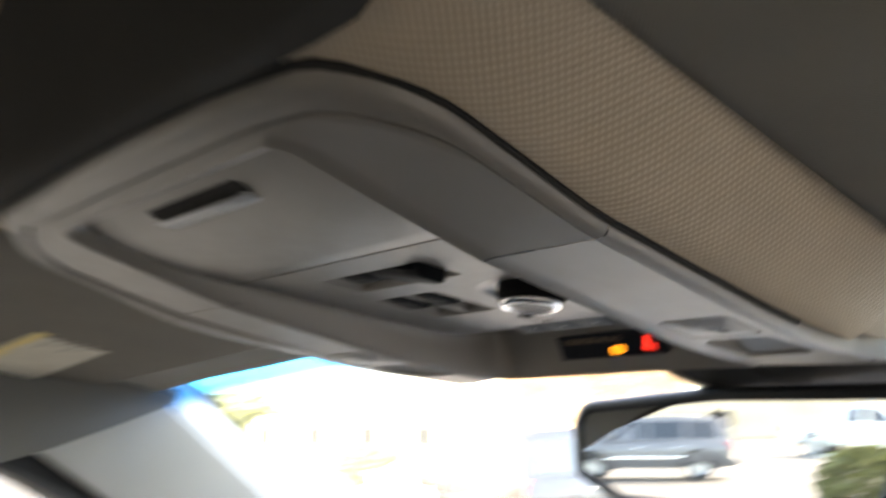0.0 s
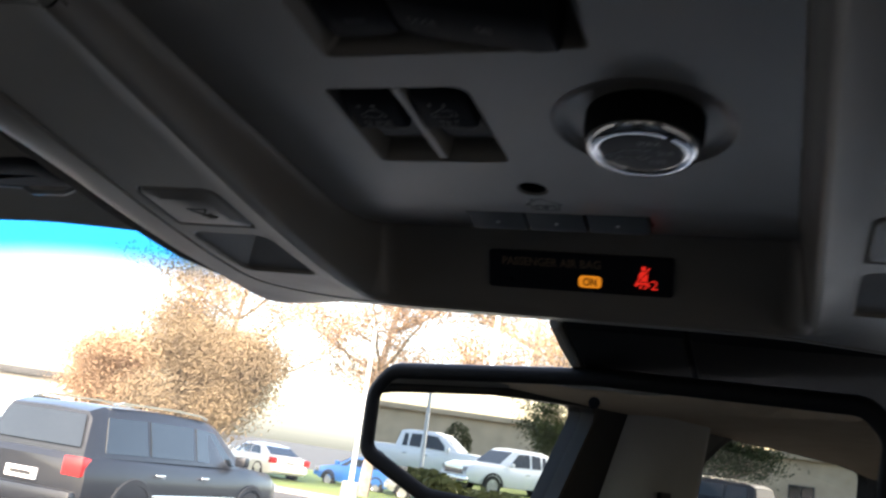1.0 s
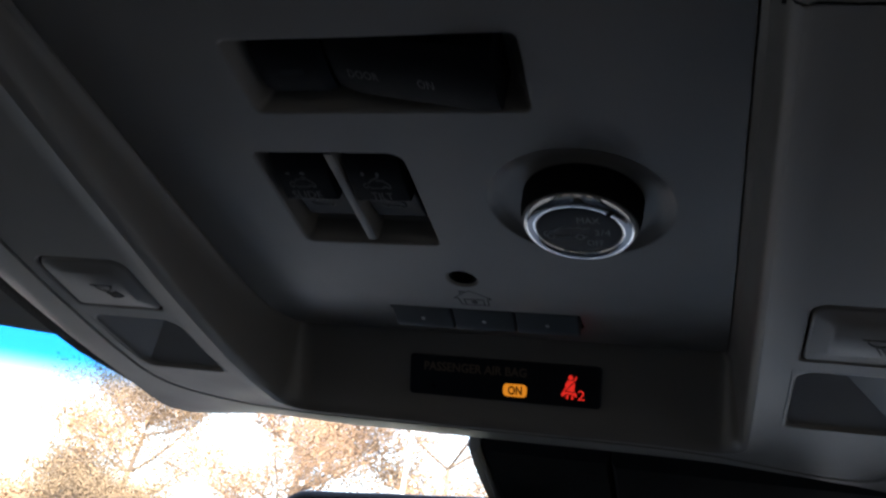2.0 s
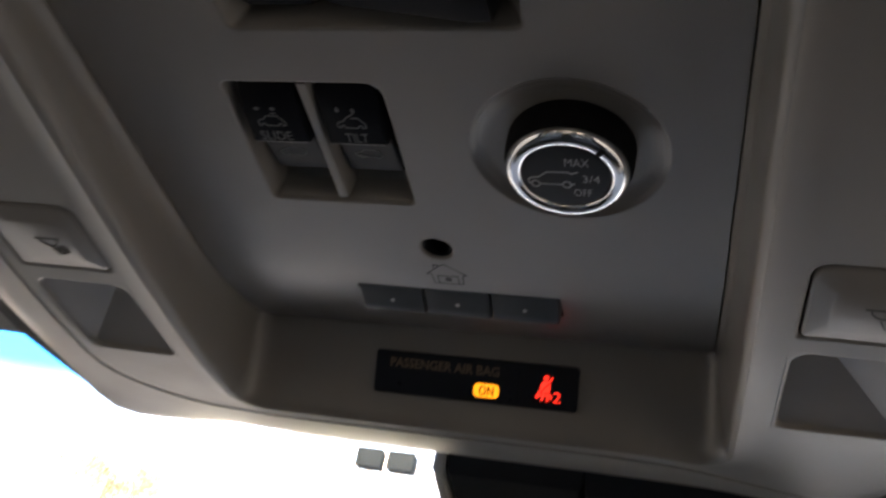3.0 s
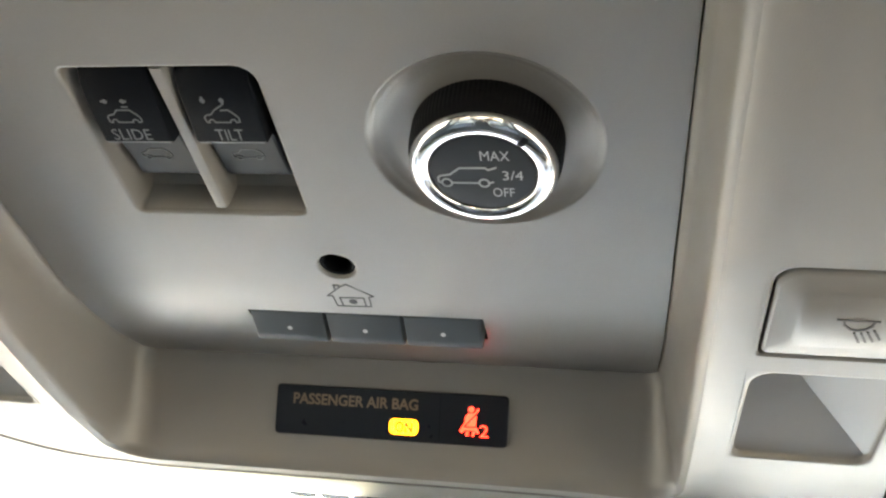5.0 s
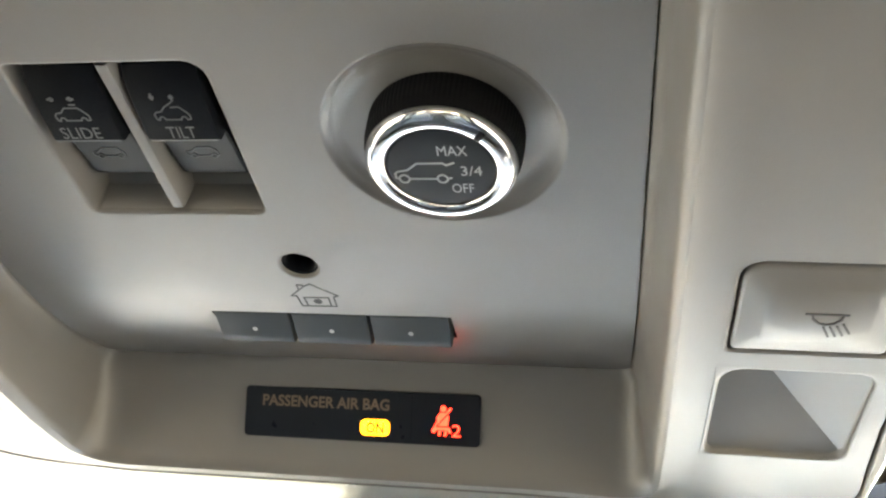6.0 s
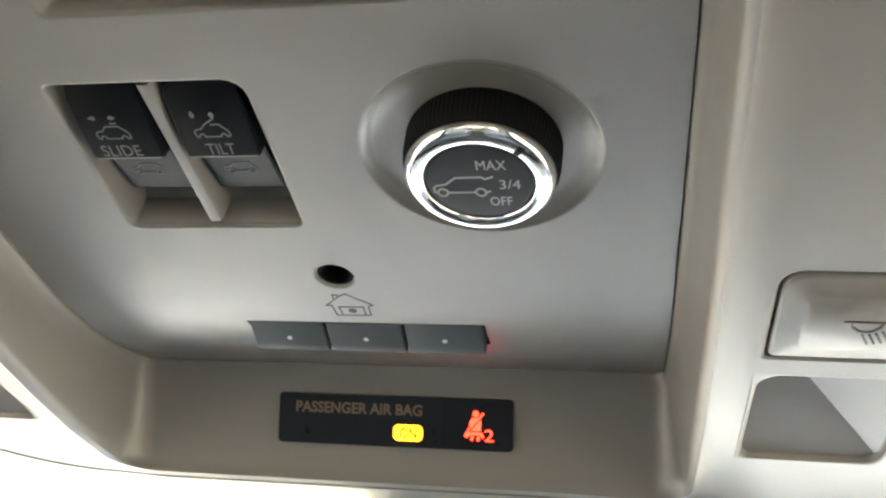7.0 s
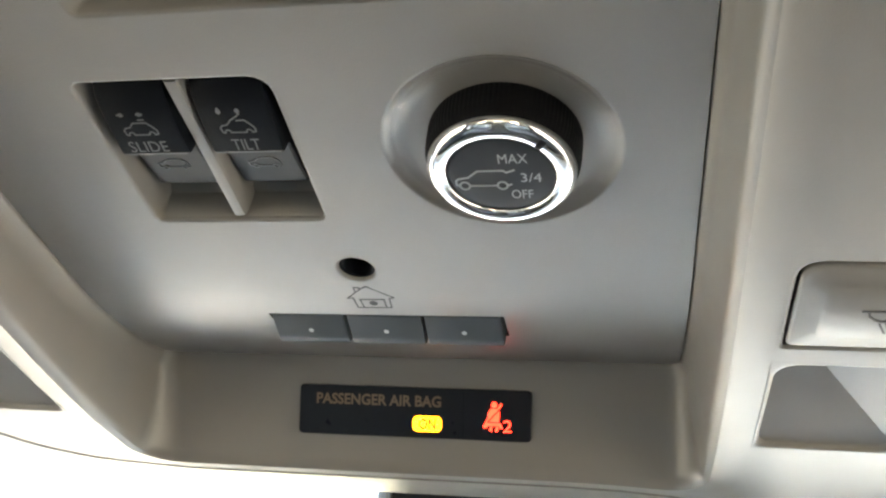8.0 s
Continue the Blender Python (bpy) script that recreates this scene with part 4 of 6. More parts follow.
def roof_z(x, y):
    """Underside of the roof lining."""
    z = 0.055 - 0.05 * x * x - (0.15 + 0.45 * smooth01((y + 0.30) / 0.2)) * max(abs(x) - 0.5, 0) ** 2
    if y > -0.25:
        t = min((y + 0.25) / 0.40, 1)
        a = min(max((abs(x) - 0.16) / 0.30, 0), 1)
        z -= (0.036 + 0.050 * a * a * (3 - 2 * a) - 0.010 * smooth01((abs(x) - 0.31) / 0.1)) * t * t
    if y < -2.2:
        z -= 0.06 * (y + 2.2) ** 2
    return z


def sunroof_rise(x, y):
    """The lining turns up into the sunroof opening behind the console."""
    return 0.075 * smooth01((-0.257 - y) / 0.024) * (1 - smooth01((y + 1.0) / -0.03)) * (1 - smooth01((abs(x) - 0.36) / 0.03))


def console_edge(x, y):
    """Distance outwards from the console's outline."""
    qx, qy = abs(x) - 0.1035, abs(y + 0.0495) - 0.1425
    return math.hypot(max(qx, 0), max(qy, 0)) + min(max(qx, qy), 0) - 0.050


def swell(x, y):
    """The lining swells down round the console to meet its edge."""
    d = console_edge(x, y)
    yc = min(max(y, -0.241), 0.15) * 1000
    level = 0.001 * ((z_flank(yc) + (5.2 if yc > -150 else min(5.2 - (yc + 150) / 32, 7.8))) * 0.9952 - yc * 0.0976)
    a = min(max(d / 0.066, 0), 1)
    fade = min(max((0.15 - y) / 0.06, 0), 1)
    return max(roof_z(x, y) - level, 0) * (1 - a * a * (3 - 2 * a)) * fade * fade * (3 - 2 * fade)


XS = [-0.70, -0.66, -0.6, -0.5, -0.4, -0.36, -0.34, -0.32, -0.305, -0.29, -0.275, -0.26] + [-0.24 + 0.006 * i for i in range(27)] + [-0.06, 0.0, 0.06] + [0.084 + 0.006 * i for i in range(27)] + [0.26, 0.3, 0.4, 0.5, 0.6, 0.66, 0.70]
bm = bmesh.new()
T = [0.0022 * i for i in range(62)] + [0.145, 0.20, 0.30, 0.304, 0.307, 0.311, 0.315, 0.32, 0.40, 0.55, 0.7, 0.85, 1.0]
def roof_pt(x, t, dz=0.0):
    y = header_y(x) + (-3.6 - header_y(x)) * t
    return (x, y, roof_z(x, y) - (swell(x, y) if dz == 0 else 0) + sunroof_rise(x, y) + dz)
rows = [[bm.verts.new(roof_pt(x, t)) for x in XS] for t in T]
top = [[bm.verts.new(roof_pt(x, t, 0.05)) for x in XS] for t in T]
for a in (rows, top):
    for i in range(len(T) - 1):
        for j in range(len(XS) - 1):
            mid = (a[i][j].co + a[i + 1][j + 1].co) / 2
            if a is rows and console_edge(mid.x, mid.y) < 0.010 and mid.y < 0.118:
                continue
            bm.faces.new((a[i][j], a[i][j + 1], a[i + 1][j + 1], a[i + 1][j]))
for i in range(len(T) - 1):
    for j in (0, len(XS) - 1):
        bm.faces.new((rows[i][j], rows[i + 1][j], top[i + 1][j], top[i][j]))
for j in range(len(XS) - 1):
    for i in (0, len(T) - 1):
        bm.faces.new((rows[i][j], rows[i][j + 1], top[i][j + 1], top[i][j]))
# the lining's edge follows the console's outline
def hem(d, lift):
    out = []
    for x, y, z in ring(153.5 + d, 153.5 + d, 143 + d, -242 - d, 46 + d, 38 + d, lambda a, b: z_flank(b)):
        y += 0.0205 * x - 9.0 * (1 - (x / 160) ** 2) * smooth01((-232 - y) / 8)
        xw, yw = x * 0.001, (y * 0.9952 + z * 0.0976) * 0.001
        out.append((xw, yw, roof_z(xw, yw) - swell(xw, yw) + sunroof_rise(xw, yw) + lift))
    return out
loft(bm, [hem(0.9, 0.008), hem(1.0, 0.0025), hem(1.5, 0.0004), hem(2.6, -0.0004), hem(6, -0.0004), hem(11, -0.0004), hem(17, -0.0003), hem(23, 0.0003)], skip=lambda i, j: NS + 1 <= j < L_START - 2)
ceiling = part("ceiling", bm, CLOTH, None, mm=False, smooth=40)
# smooth strip between the visors and the windscreen
ceiling.data.materials.append(HEADER)
for poly in ceiling.data.polygons:
    if poly.center.y > -0.02 and abs(poly.center.x) > 0.20:
        poly.material_index = 1
tagged(ceiling, "beige woven cloth roof lining of a car", "roof lining", kind="structure")

# dark sheet added over the lining behind the console, shade put into its colour
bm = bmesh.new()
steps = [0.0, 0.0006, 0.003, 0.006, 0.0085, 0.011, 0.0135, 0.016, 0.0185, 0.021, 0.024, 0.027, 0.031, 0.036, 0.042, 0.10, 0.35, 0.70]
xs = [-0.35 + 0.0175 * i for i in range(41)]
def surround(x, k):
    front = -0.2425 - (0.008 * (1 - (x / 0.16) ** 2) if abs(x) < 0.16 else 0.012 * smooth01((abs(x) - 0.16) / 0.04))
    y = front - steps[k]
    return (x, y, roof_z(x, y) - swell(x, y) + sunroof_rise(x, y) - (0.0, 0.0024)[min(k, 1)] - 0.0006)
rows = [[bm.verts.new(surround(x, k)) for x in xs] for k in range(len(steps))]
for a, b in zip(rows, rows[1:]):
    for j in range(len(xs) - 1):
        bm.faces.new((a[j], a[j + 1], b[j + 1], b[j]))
tagged(part("lining_shade_sheet", bm, LINING_SHADE, None, mm=False, smooth=60), "dark sheet added over the roof lining behind the console for its shade", "sunroof surround", kind="structure")

# outer roof skin keeps daylight out
bm = bmesh.new()
box(bm, -0.86, 0.86, -3.7, 0.10, 0.19, 0.22, 0.02)
tagged(part("roof_skin", bm, PAINT_SILVER, None, mm=False), "painted metal roof of the car", "car roof", kind="structure")

# side walls with window openings: polygon bands round each opening
def side_wall(s):
    xw = lambda z: s * (0.73 - 0.16 * max(z + 0.25, -0.1) * (1 if z > -0.25 else 0.3))
    w = thing("wall_left" if s < 0 else "wall_right", "grey trimmed car side with window openings", "car side", kind="structure")
    def quad_strip(name, a, b, mat, label=""):
        """Band between two outlines of (y, z), with thickness outwards."""
        bm = bmesh.new()
        loops = [[(xw(z), y, z) for y, z in a], [(xw(z), y, z) for y, z in b], [(xw(z) + s * 0.06, y, z) for y, z in b], [(xw(z) + s * 0.06, y, z) for y, z in a]]
        loft(bm, loops + [loops[0]])
        bmesh.ops.remove_doubles(bm, verts=bm.verts, dist=1e-5)
        return part(name, bm, mat, w, label, mm=False, smooth=40)
    def opening(pts, r, n=4):
        """Round the corners of a polygon."""
        out = []
        m = len(pts)
        for i in range(m):
            p0, p1, p2 = Vector(pts[i - 1]), Vector(pts[i]), Vector(pts[(i + 1) % m])
            a, b = p1 + (p0 - p1).normalized() * r, p1 + (p2 - p1).normalized() * r
            for k in range(n + 1):
                t = k / n
                out.append(tuple(a * (1 - t) ** 2 + p1 * 2 * t * (1 - t) + b * t * t))
        return out
    front = [(0.50, -0.50), (0.10, -0.165), (-0.05, -0.092), (-0.30, -0.008), (-0.60, 0.024), (-0.915, 0.038), (-0.665, -0.50)]
    rear = [(-1.38, -0.50), (-1.39, -0.05), (-1.54, 0.042), (-2.3, 0.050), (-2.84, 0.025), (-2.97, -0.45)]
    cells = [([(0.75, -0.62), (0.20, -0.02), (0.06, 0.05), (-0.30, 0.085), (-0.60, 0.09), (-1.03, 0.085), (-0.775, -0.62)], front),
             ([(-1.29, -0.62), (-1.29, 0.03), (-1.36, 0.085), (-2.3, 0.09), (-2.93, 0.08), (-3.1, -0.62)], rear)]
    for (o, i_), nm in zip(cells, ("front", "rear")):
        a, b = opening(o, 0.004), opening(i_, 0.055)
        quad_strip("door_frame", a, b, DASH if nm == "rear" else MIRROR_FRAME, "dark window frame")
        c = opening([(y + (0.012 if y < (0.0 if nm == "front" else -2.2) else -0.012), z + (0.012 if z < -0.2 else -0.012)) for y, z in i_], 0.05)
        quad_strip("window_seal", b, c, RUBBER, "black rubber window seal")
        bm = bmesh.new()
        bm.faces.new([bm.verts.new((xw(z) + s * 0.03, y, z)) for y, z in c])
        g = part("side_window", bm, SIDEGLASS if nm == "front" else REARGLASS, w, "lightly tinted door glass" if nm == "front" else "dark tinted glass", mm=False, smooth=0)
    # solid panels: centre pillar, door lower half, rear corner
    def slab_yz(name, pts, mat, label):
        bm = bmesh.new()
        lp = opening(pts, 0.01)
        loft(bm, [[(xw(z) + s * t, y, z) for y, z in lp] for t in (-0.03, 0.06)], cap_first=True, cap_last=True)
        part(name, bm, mat, w, label, mm=False, smooth=40)
    bm = bmesh.new()
    for_pillar = [(-0.78, -0.62), (-1.035, 0.085), (-1.35, 0.085), (-1.285, -0.62)]
    def pillar_loop(t, front_in, rear_in):
        a, b, c, d = for_pillar
        return [(xw(z) + s * t, y, z) for y, z in ((a[0] - front_in, a[1]), (b[0] - front_in, b[1]), (c[0] + rear_in, c[1]), (d[0] + rear_in, d[1]))]
    loft(bm, [pillar_loop(0.06, 0, 0), pillar_loop(0.0, 0, 0), pillar_loop(-0.028, 0.022, 0.012), pillar_loop(-0.048, 0.060, 0.04), pillar_loop(-0.054, 0.10, 0.07)], cap_first=True, cap_last=True)
    part("centre_pillar", bm, PILLAR, w, "pale grey centre pillar trim", mm=False, smooth=50)
    slab_yz("door_panel", [(0.9, -1.3), (0.8, -0.625), (-3.6, -0.625), (-3.6, -1.3)], DASH, "dark door panel")
    slab_yz("rear_pillar", [(-3.11, -0.62), (-2.91, 0.05), (-3.62, -0.06), (-3.62, -0.62)], PILLAR, "grey rear pillar trim")
    # seat belt on the centre pillar
    bm = bmesh.new()
    for z0, z1 in ((-0.62, -0.12),):
        xx = s * 0.63
        box(bm, xx - 0.004, xx + 0.004, -1.12, -1.072, z0, z1, 0.002)
    part("seat_belt", bm, RUBBER, w, "black woven belt", mm=False)
    return w


side_wall(-1)
side_wall(1)

# windscreen pillars
def pillar(s):
    bm = bmesh.new()
    pts = [(s * 0.655, 0.080, -0.012), (s * 0.70, 0.33, -0.19), (s * 0.735, 0.62, -0.40), (s * 0.76, 0.90, -0.60)]
    loops = []
    for (x, y, z), w in zip(pts, (0.13, 0.10, 0.07, 0.055)):
        loops.append([(x - s * 0.030, y + 0.020, z - 0.014), (x - s * 0.014, y - 0.020 - (w - 0.055) * 0.4, z - 0.030), (x + s * 0.02, y - w, z - 0.055), (x + s * 0.06, y - w, z - 0.02),
                      (x + s * 0.07, y + 0.02, z + 0.03), (x + s * 0.0, y + 0.045, z + 0.02)])
    loft(bm, loops, cap_first=True, cap_last=True)
    bmesh.ops.bevel(bm, geom=bm.edges[:], offset=0.006, segments=2, affect="EDGES")
    p = part("windscreen_pillar", bm, PILLAR, None, mm=False, smooth=50)
    tagged(p, "pale grey plastic trim of the windscreen pillar", "pillar trim", kind="structure")


pillar(-1)
pillar(1)


# trim along the roof rail, from the windscreen pillar back over the door
def roof_rail(s):
    bm = bmesh.new()
    stations = [(0.098, -0.028, 0.090, -0.036, 0.612), (0.06, -0.024, 0.035, -0.058, 0.622), (0.0, -0.018, -0.02, -0.080, 0.640), (-0.05, -0.012, -0.065, -0.094, 0.658),
                (-0.10, -0.006, -0.115, -0.072, 0.668), (-0.18, 0.002, -0.19, -0.040, 0.676), (-0.30, 0.016, -0.30, -0.004, 0.680), (-0.60, 0.030, -0.60, 0.028, 0.680)]
    loops = []
    for y0, z0, y1, z1, x in stations:
        ym, zm = (y0 + y1) / 2, (z0 + z1) / 2
        loops.append([(s * (x - 0.020), y0, z0 + 0.012), (s * (x - 0.014), y0, z0), (s * (x - 0.006), ym, zm), (s * x, y1, z1), (s * (x + 0.006), y1, z1 - 0.001), (s * (x + 0.012), y1, z1 + 0.006)])
    loft(bm, loops, closed=False)
    tagged(part("roof_rail_trim", bm, RAIL_SHADED, None, mm=False, smooth=50), "grey plastic trim along the roof rail", "rail trim", kind="structure")


roof_rail(-1)
roof_rail(1)

# windscreen, tinted along its upper edge
bm = bmesh.new()
uv = bm.loops.layers.uv.new("UVMap")
SL = [0, 0.02, 0.05, 0.08, 0.12, 0.2, 0.4, 0.6, 0.85, 1.05]
def glass_pt(x, s):
    y0, z0 = header_y(x) - 0.004, roof_z(x, header_y(x)) + 0.006
    return (x * (1 + 0.12 * s), y0 + s * 0.80 - 0.04 * x * x * s, z0 - s * 0.36 - 0.26 * s * s)
rows = [[bm.verts.new(glass_pt(x, s)) for x in XS] for s in SL]
for i in range(len(SL) - 1):
    for j in range(len(XS) - 1):
        f = bm.faces.new((rows[i][j], rows[i][j + 1], rows[i + 1][j + 1], rows[i + 1][j]))
        for lp, (a, b) in zip(f.loops, ((i, j), (i, j + 1), (i + 1, j + 1), (i + 1, j))):
            lp[uv].uv = (XS[b], SL[a])
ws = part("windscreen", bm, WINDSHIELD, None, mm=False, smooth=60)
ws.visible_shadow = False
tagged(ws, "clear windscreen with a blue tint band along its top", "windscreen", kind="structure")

# dark camera cover on the glass, behind the mirror
cover = thing("sensor_cover", "dark plastic sensor cover on the windscreen behind the mirror", "sensor cover")
def cover_shell(name, x0, x1, dz, label, mat):
    bm = bmesh.new()
    loops = []
    for y, zt, zb, inset in ((0.170, 0.018, -0.004, 0.004), (0.176, 0.012, -0.018, 0.001), (0.205, -0.002, -0.024, 0.0), (0.26, -0.028, -0.034, 0.002), (0.268, -0.034, -0.037, 0.006)):
        il, ir = (0.0, 0.0) if x0 < 0 else (0.0, inset)
        loops.append([(x, y, z) for x, z in ((x0 + il, zt + dz), (x0 + il + 0.001, zb + 0.003 + dz), (x0 + il + 0.003, zb + dz), (x1 - ir - 0.003, zb + dz), (x1 - ir - 0.001, zb + 0.003 + dz), (x1 - ir, zt + dz))])
    loft(bm, loops, cap_first=True, cap_last=True)
    return part(name, bm, mat, cover, label, mm=False, smooth=40)
cover_shell("cover_left", -0.0290, 0.0374, 0.0, "dark cover half", HOUSING)
cover_shell("cover_right", 0.0362, 0.205, -0.0015, "dark cover half", HOUSING)
bm = bmesh.new()
loft(bm, [[(x, y, z) for x, z in rrect(0.150 - g, 0.300 + g, lo, hi, 0.012, 4)]
          for y, lo, hi, g in ((0.234, -0.098, -0.034, -0.008), (0.238, -0.106, -0.030, 0.0), (0.262, -0.112, -0.042, 0.0), (0.290, -0.112, -0.064, 0.0), (0.296, -0.108, -0.072, -0.008))], cap_first=True, cap_last=True)
part("cover_lobe", bm, HOUSING, cover, "dark lower lobe of the cover", mm=False, smooth=40)
bm = bmesh.new()
loft(bm, [[(x, y - 0.0012, z) for x, z in ((-0.0352 + k, zt), (-0.0348 + k, zb + 0.002), (-0.0336 + k, zb), (-0.0300, zb - 0.0006), (-0.0288, zb + 0.003), (-0.0288, zt))]
          for y, zt, zb, k in ((0.170, 0.018, -0.004, 0.003), (0.176, 0.012, -0.0184, 0.0), (0.205, -0.002, -0.0244, -0.001), (0.26, -0.028, -0.0344, -0.001), (0.268, -0.034, -0.0374, 0.002))], cap_first=True, cap_last=True)
part("cover_edge", bm, PILLAR, cover, "pale edge of the cover", mm=False)

# ---------------------------------------------------------------- rear view mirror
mirror = thing("rear_view_mirror", "black framed rear view mirror hanging before the windscreen", "mirror")
MC = Vector((-0.020, 0.2295, -0.0677))
mn = Vector((-0.17, -0.985, -0.0115)).normalized()
mr = Vector((0, 0, 1)).cross(mn).normalized() * -1
if mr.x < 0:
    mr = -mr
mu = mr.cross(mn)
if mu.z < 0:
    mu = -mu
def mp(u, v, h=0.0):
    return MC + mr * (u * MM) + mu * (v * MM) + mn * (h * MM)
outline = [(-141, 31), (-156, 13), (-155, -31), (-101, -55), (101, -59), (158, -30), (162, 16), (147, 34), (0, 37.5)]
def mloop(off, h):
    n = len(outline)
    out = []
    for i in range(n):
        p0, p1, p2 = Vector(outline[i - 1]), Vector(outline[i]), Vector(outline[(i + 1) % n])
        e1, e2 = (p1 - p0).normalized(), (p2 - p1).normalized()
        n1, n2 = Vector((-e1.y, e1.x)), Vector((-e2.y, e2.x))
        q = (n1 + n2)
        q = p1 + q / (1 + n1.dot(n2)) * off
        r = 9.0 - off * 0.4
        a, b = q - e1 * r, q + e2 * r
        for k in range(5):
            t = k / 4
            c = a * (1 - t) ** 2 + q * 2 * t * (1 - t) + b * t * t
            out.append(mp(c.x, c.y, h))
    return out
bm = bmesh.new()
loft(bm, [mloop(11, -20), mloop(3, -17), mloop(0, -9), mloop(0, -2), mloop(1.4, 1.4), mloop(4.4, 2.4), mloop(9.6, 1.7), mloop(10.6, 0.2), mloop(10.8, -1.5)], cap_first=True)
part("mirror_frame", bm, MIRROR_FRAME, mirror, "glossy black frame", mm=False, smooth=50)
bm = bmesh.new()
loft(bm, [mloop(10.4, -0.6)], cap_last=True)
part("mirror_glass", bm, MIRROR, mirror, "clean silvered glass", mm=False, smooth=0)
bm = bmesh.new()
disc(bm, 0, 0, 3.4, lambda a, b, h: mp(2.3 + a, 17.4 + b, h), lift=0.1, low=-0.7)
part("light_sensor", bm, BLACK, mirror, "small round dark sensor", mm=False, smooth=0)
bm = bmesh.new()
loft(bm, [[mp(10 + 16 * math.cos(a * math.pi / 6), 8 + 12 * math.sin(a * math.pi / 6), -14) for a in range(12)],
          [Vector((0.02, 0.262, -0.056)) + Vector((0.016 * math.cos(a * math.pi / 6), 0.012 * math.sin(a * math.pi / 6) * 0.3, 0.012 * math.sin(a * math.pi / 6))) for a in range(12)]], cap_first=True, cap_last=True)
part("mirror_stalk", bm, MIRROR_FRAME, mirror, "short black stalk", mm=False)

# ---------------------------------------------------------------- sun visors
def visor(s):
    v = thing("sun_visor", "grey cloth sun visor folded to the roof" + (", with warning label" if s < 0 else ""), "sun visor", group="sun visors")
    bm = bmesh.new()
    def vz(x, y):
        return 0.0205 - 0.16 * y - 0.04 * (x - 0.2) ** 2 - 0.06 * max(x - 0.36, 0)
    pts = rrect(0.212 if s < 0 else 0.196, 0.65, -0.245, 0.030, (0.02, 0.02, 0.03, 0.03), 6)
    def lp(off, dz):
        cx, cy = 0.42, -0.10
        q = [(cx + (x - cx) * (1 - off / 0.21), cy + (y - cy) * (1 - off / 0.145)) for x, y in pts]
        return [(s * x, y, vz(x, y) + dz) for x, y in q]
    loft(bm, [lp(0.006, 0.018), lp(0.001, 0.010), lp(0.0, 0.003), lp(0.001, -0.002), lp(0.005, -0.006), lp(0.012, -0.008), lp(0.05, -0.009)], cap_last=True, cap_first=True)
    part("visor_pad", bm, VISOR_CLOTH, v, "padded grey cloth", mm=False, smooth=60)
    bm = bmesh.new()
    def clip_loop(o, z):
        return [(s * x, y, z) for x, y in rrect(0.236 + o, 0.304 - o, 0.004 + o, 0.047 - o, (0.014, 0.006, 0.006, 0.014), 5)]
    loft(bm, [clip_loop(0.0, 0.032), clip_loop(0.0, 0.016), clip_loop(0.0015, 0.0115), clip_loop(0.006, 0.0085), clip_loop(0.013, 0.0078)], cap_last=True, cap_first=True)
    clip = part("visor_clip", bm, BLACK, v, "dark clip", mm=False, smooth=50)
    bm = bmesh.new()
    path = [(0.304, 0.0455, 0.0100), (0.284, 0.0470, 0.0100), (0.279, 0.0490, 0.0075), (0.258, 0.0490, 0.0075), (0.249, 0.0475, 0.0100), (0.239, 0.0440, 0.0125)]
    loft(bm, [[(s * x, y + a, z + b) for a, b in ((-0.001, -0.001), (0.001, -0.001), (0.001, 0.001), (-0.001, 0.001))] for x, y, z in path], cap_first=True, cap_last=True)
    part("clip_edge", bm, LENS, clip, "pale clip edge", mm=False)
    if s < 0:
        bm = bmesh.new()
        a = [(-0.396, -0.112), (-0.52, -0.112), (-0.64, -0.112), (-0.64, -0.042), (-0.52, -0.042), (-0.398, -0.045)]
        zz = lambda x, y: vz(abs(x), y) - 0.0120
        loft(bm, [[(x, y, zz(x, y) + 0.001) for x, y in a], [(x, y, zz(x, y)) for x, y in a]], cap_last=True)
        lab = part("warning_label", bm, WHITE_CARD, v, "cream paper warning label", mm=False, smooth=0)
        bm = bmesh.new()
        a = [(-0.397, -0.111), (-0.52, -0.111), (-0.639, -0.111), (-0.639, -0.101), (-0.52, -0.101), (-0.397, -0.101)]
        loft(bm, [[(x, y, zz(x, y) - 0.0004) for x, y in a]], cap_last=True)
        part("yellow_strip", bm, YELLOW_CARD, lab, "yellow heading strip", mm=False, smooth=0)
        bm = bmesh.new()
        for k in range(4):
            y = -0.092 + k * 0.010
            a = [(-0.43, y), (-0.50 + 0.02 * (k % 2), y), (-0.50 + 0.02 * (k % 2), y + 0.003), (-0.43, y + 0.003)]
            bm.faces.new([bm.verts.new((x, yy, zz(x, yy) - 0.0004)) for x, yy in a])
        part("text_bars", bm, FADED_INK, lab, "faint lines of print", mm=False, smooth=0)


visor(-1)
visor(1)

# ---------------------------------------------------------------- dash, seats, floor, tail
bm = bmesh.new()
prof = [(0.98, -0.62), (0.70, -0.56), (0.42, -0.58), (0.36, -0.64), (0.34, -0.80), (0.42, -1.0), (0.6, -1.25), (1.0, -1.25)]
loft(bm, [[(x, y - 0.12 * x * x, z) for y, z in prof] for x in (-0.72, -0.5, -0.25, 0, 0.25, 0.5, 0.72)], cap_first=True, cap_last=True)
tagged(part("dashboard", bm, DASH, None, mm=False, smooth=30), "dark grained dashboard under the windscreen", "dashboard", kind="structure")
bm = bmesh.new()
box(bm, -0.78, 0.78, -3.65, 1.0, -1.34, -1.30)
tagged(part("floor", bm, CARPET, None, mm=False), "dark carpeted car floor", "floor", kind="structure")
bm = bmesh.new()
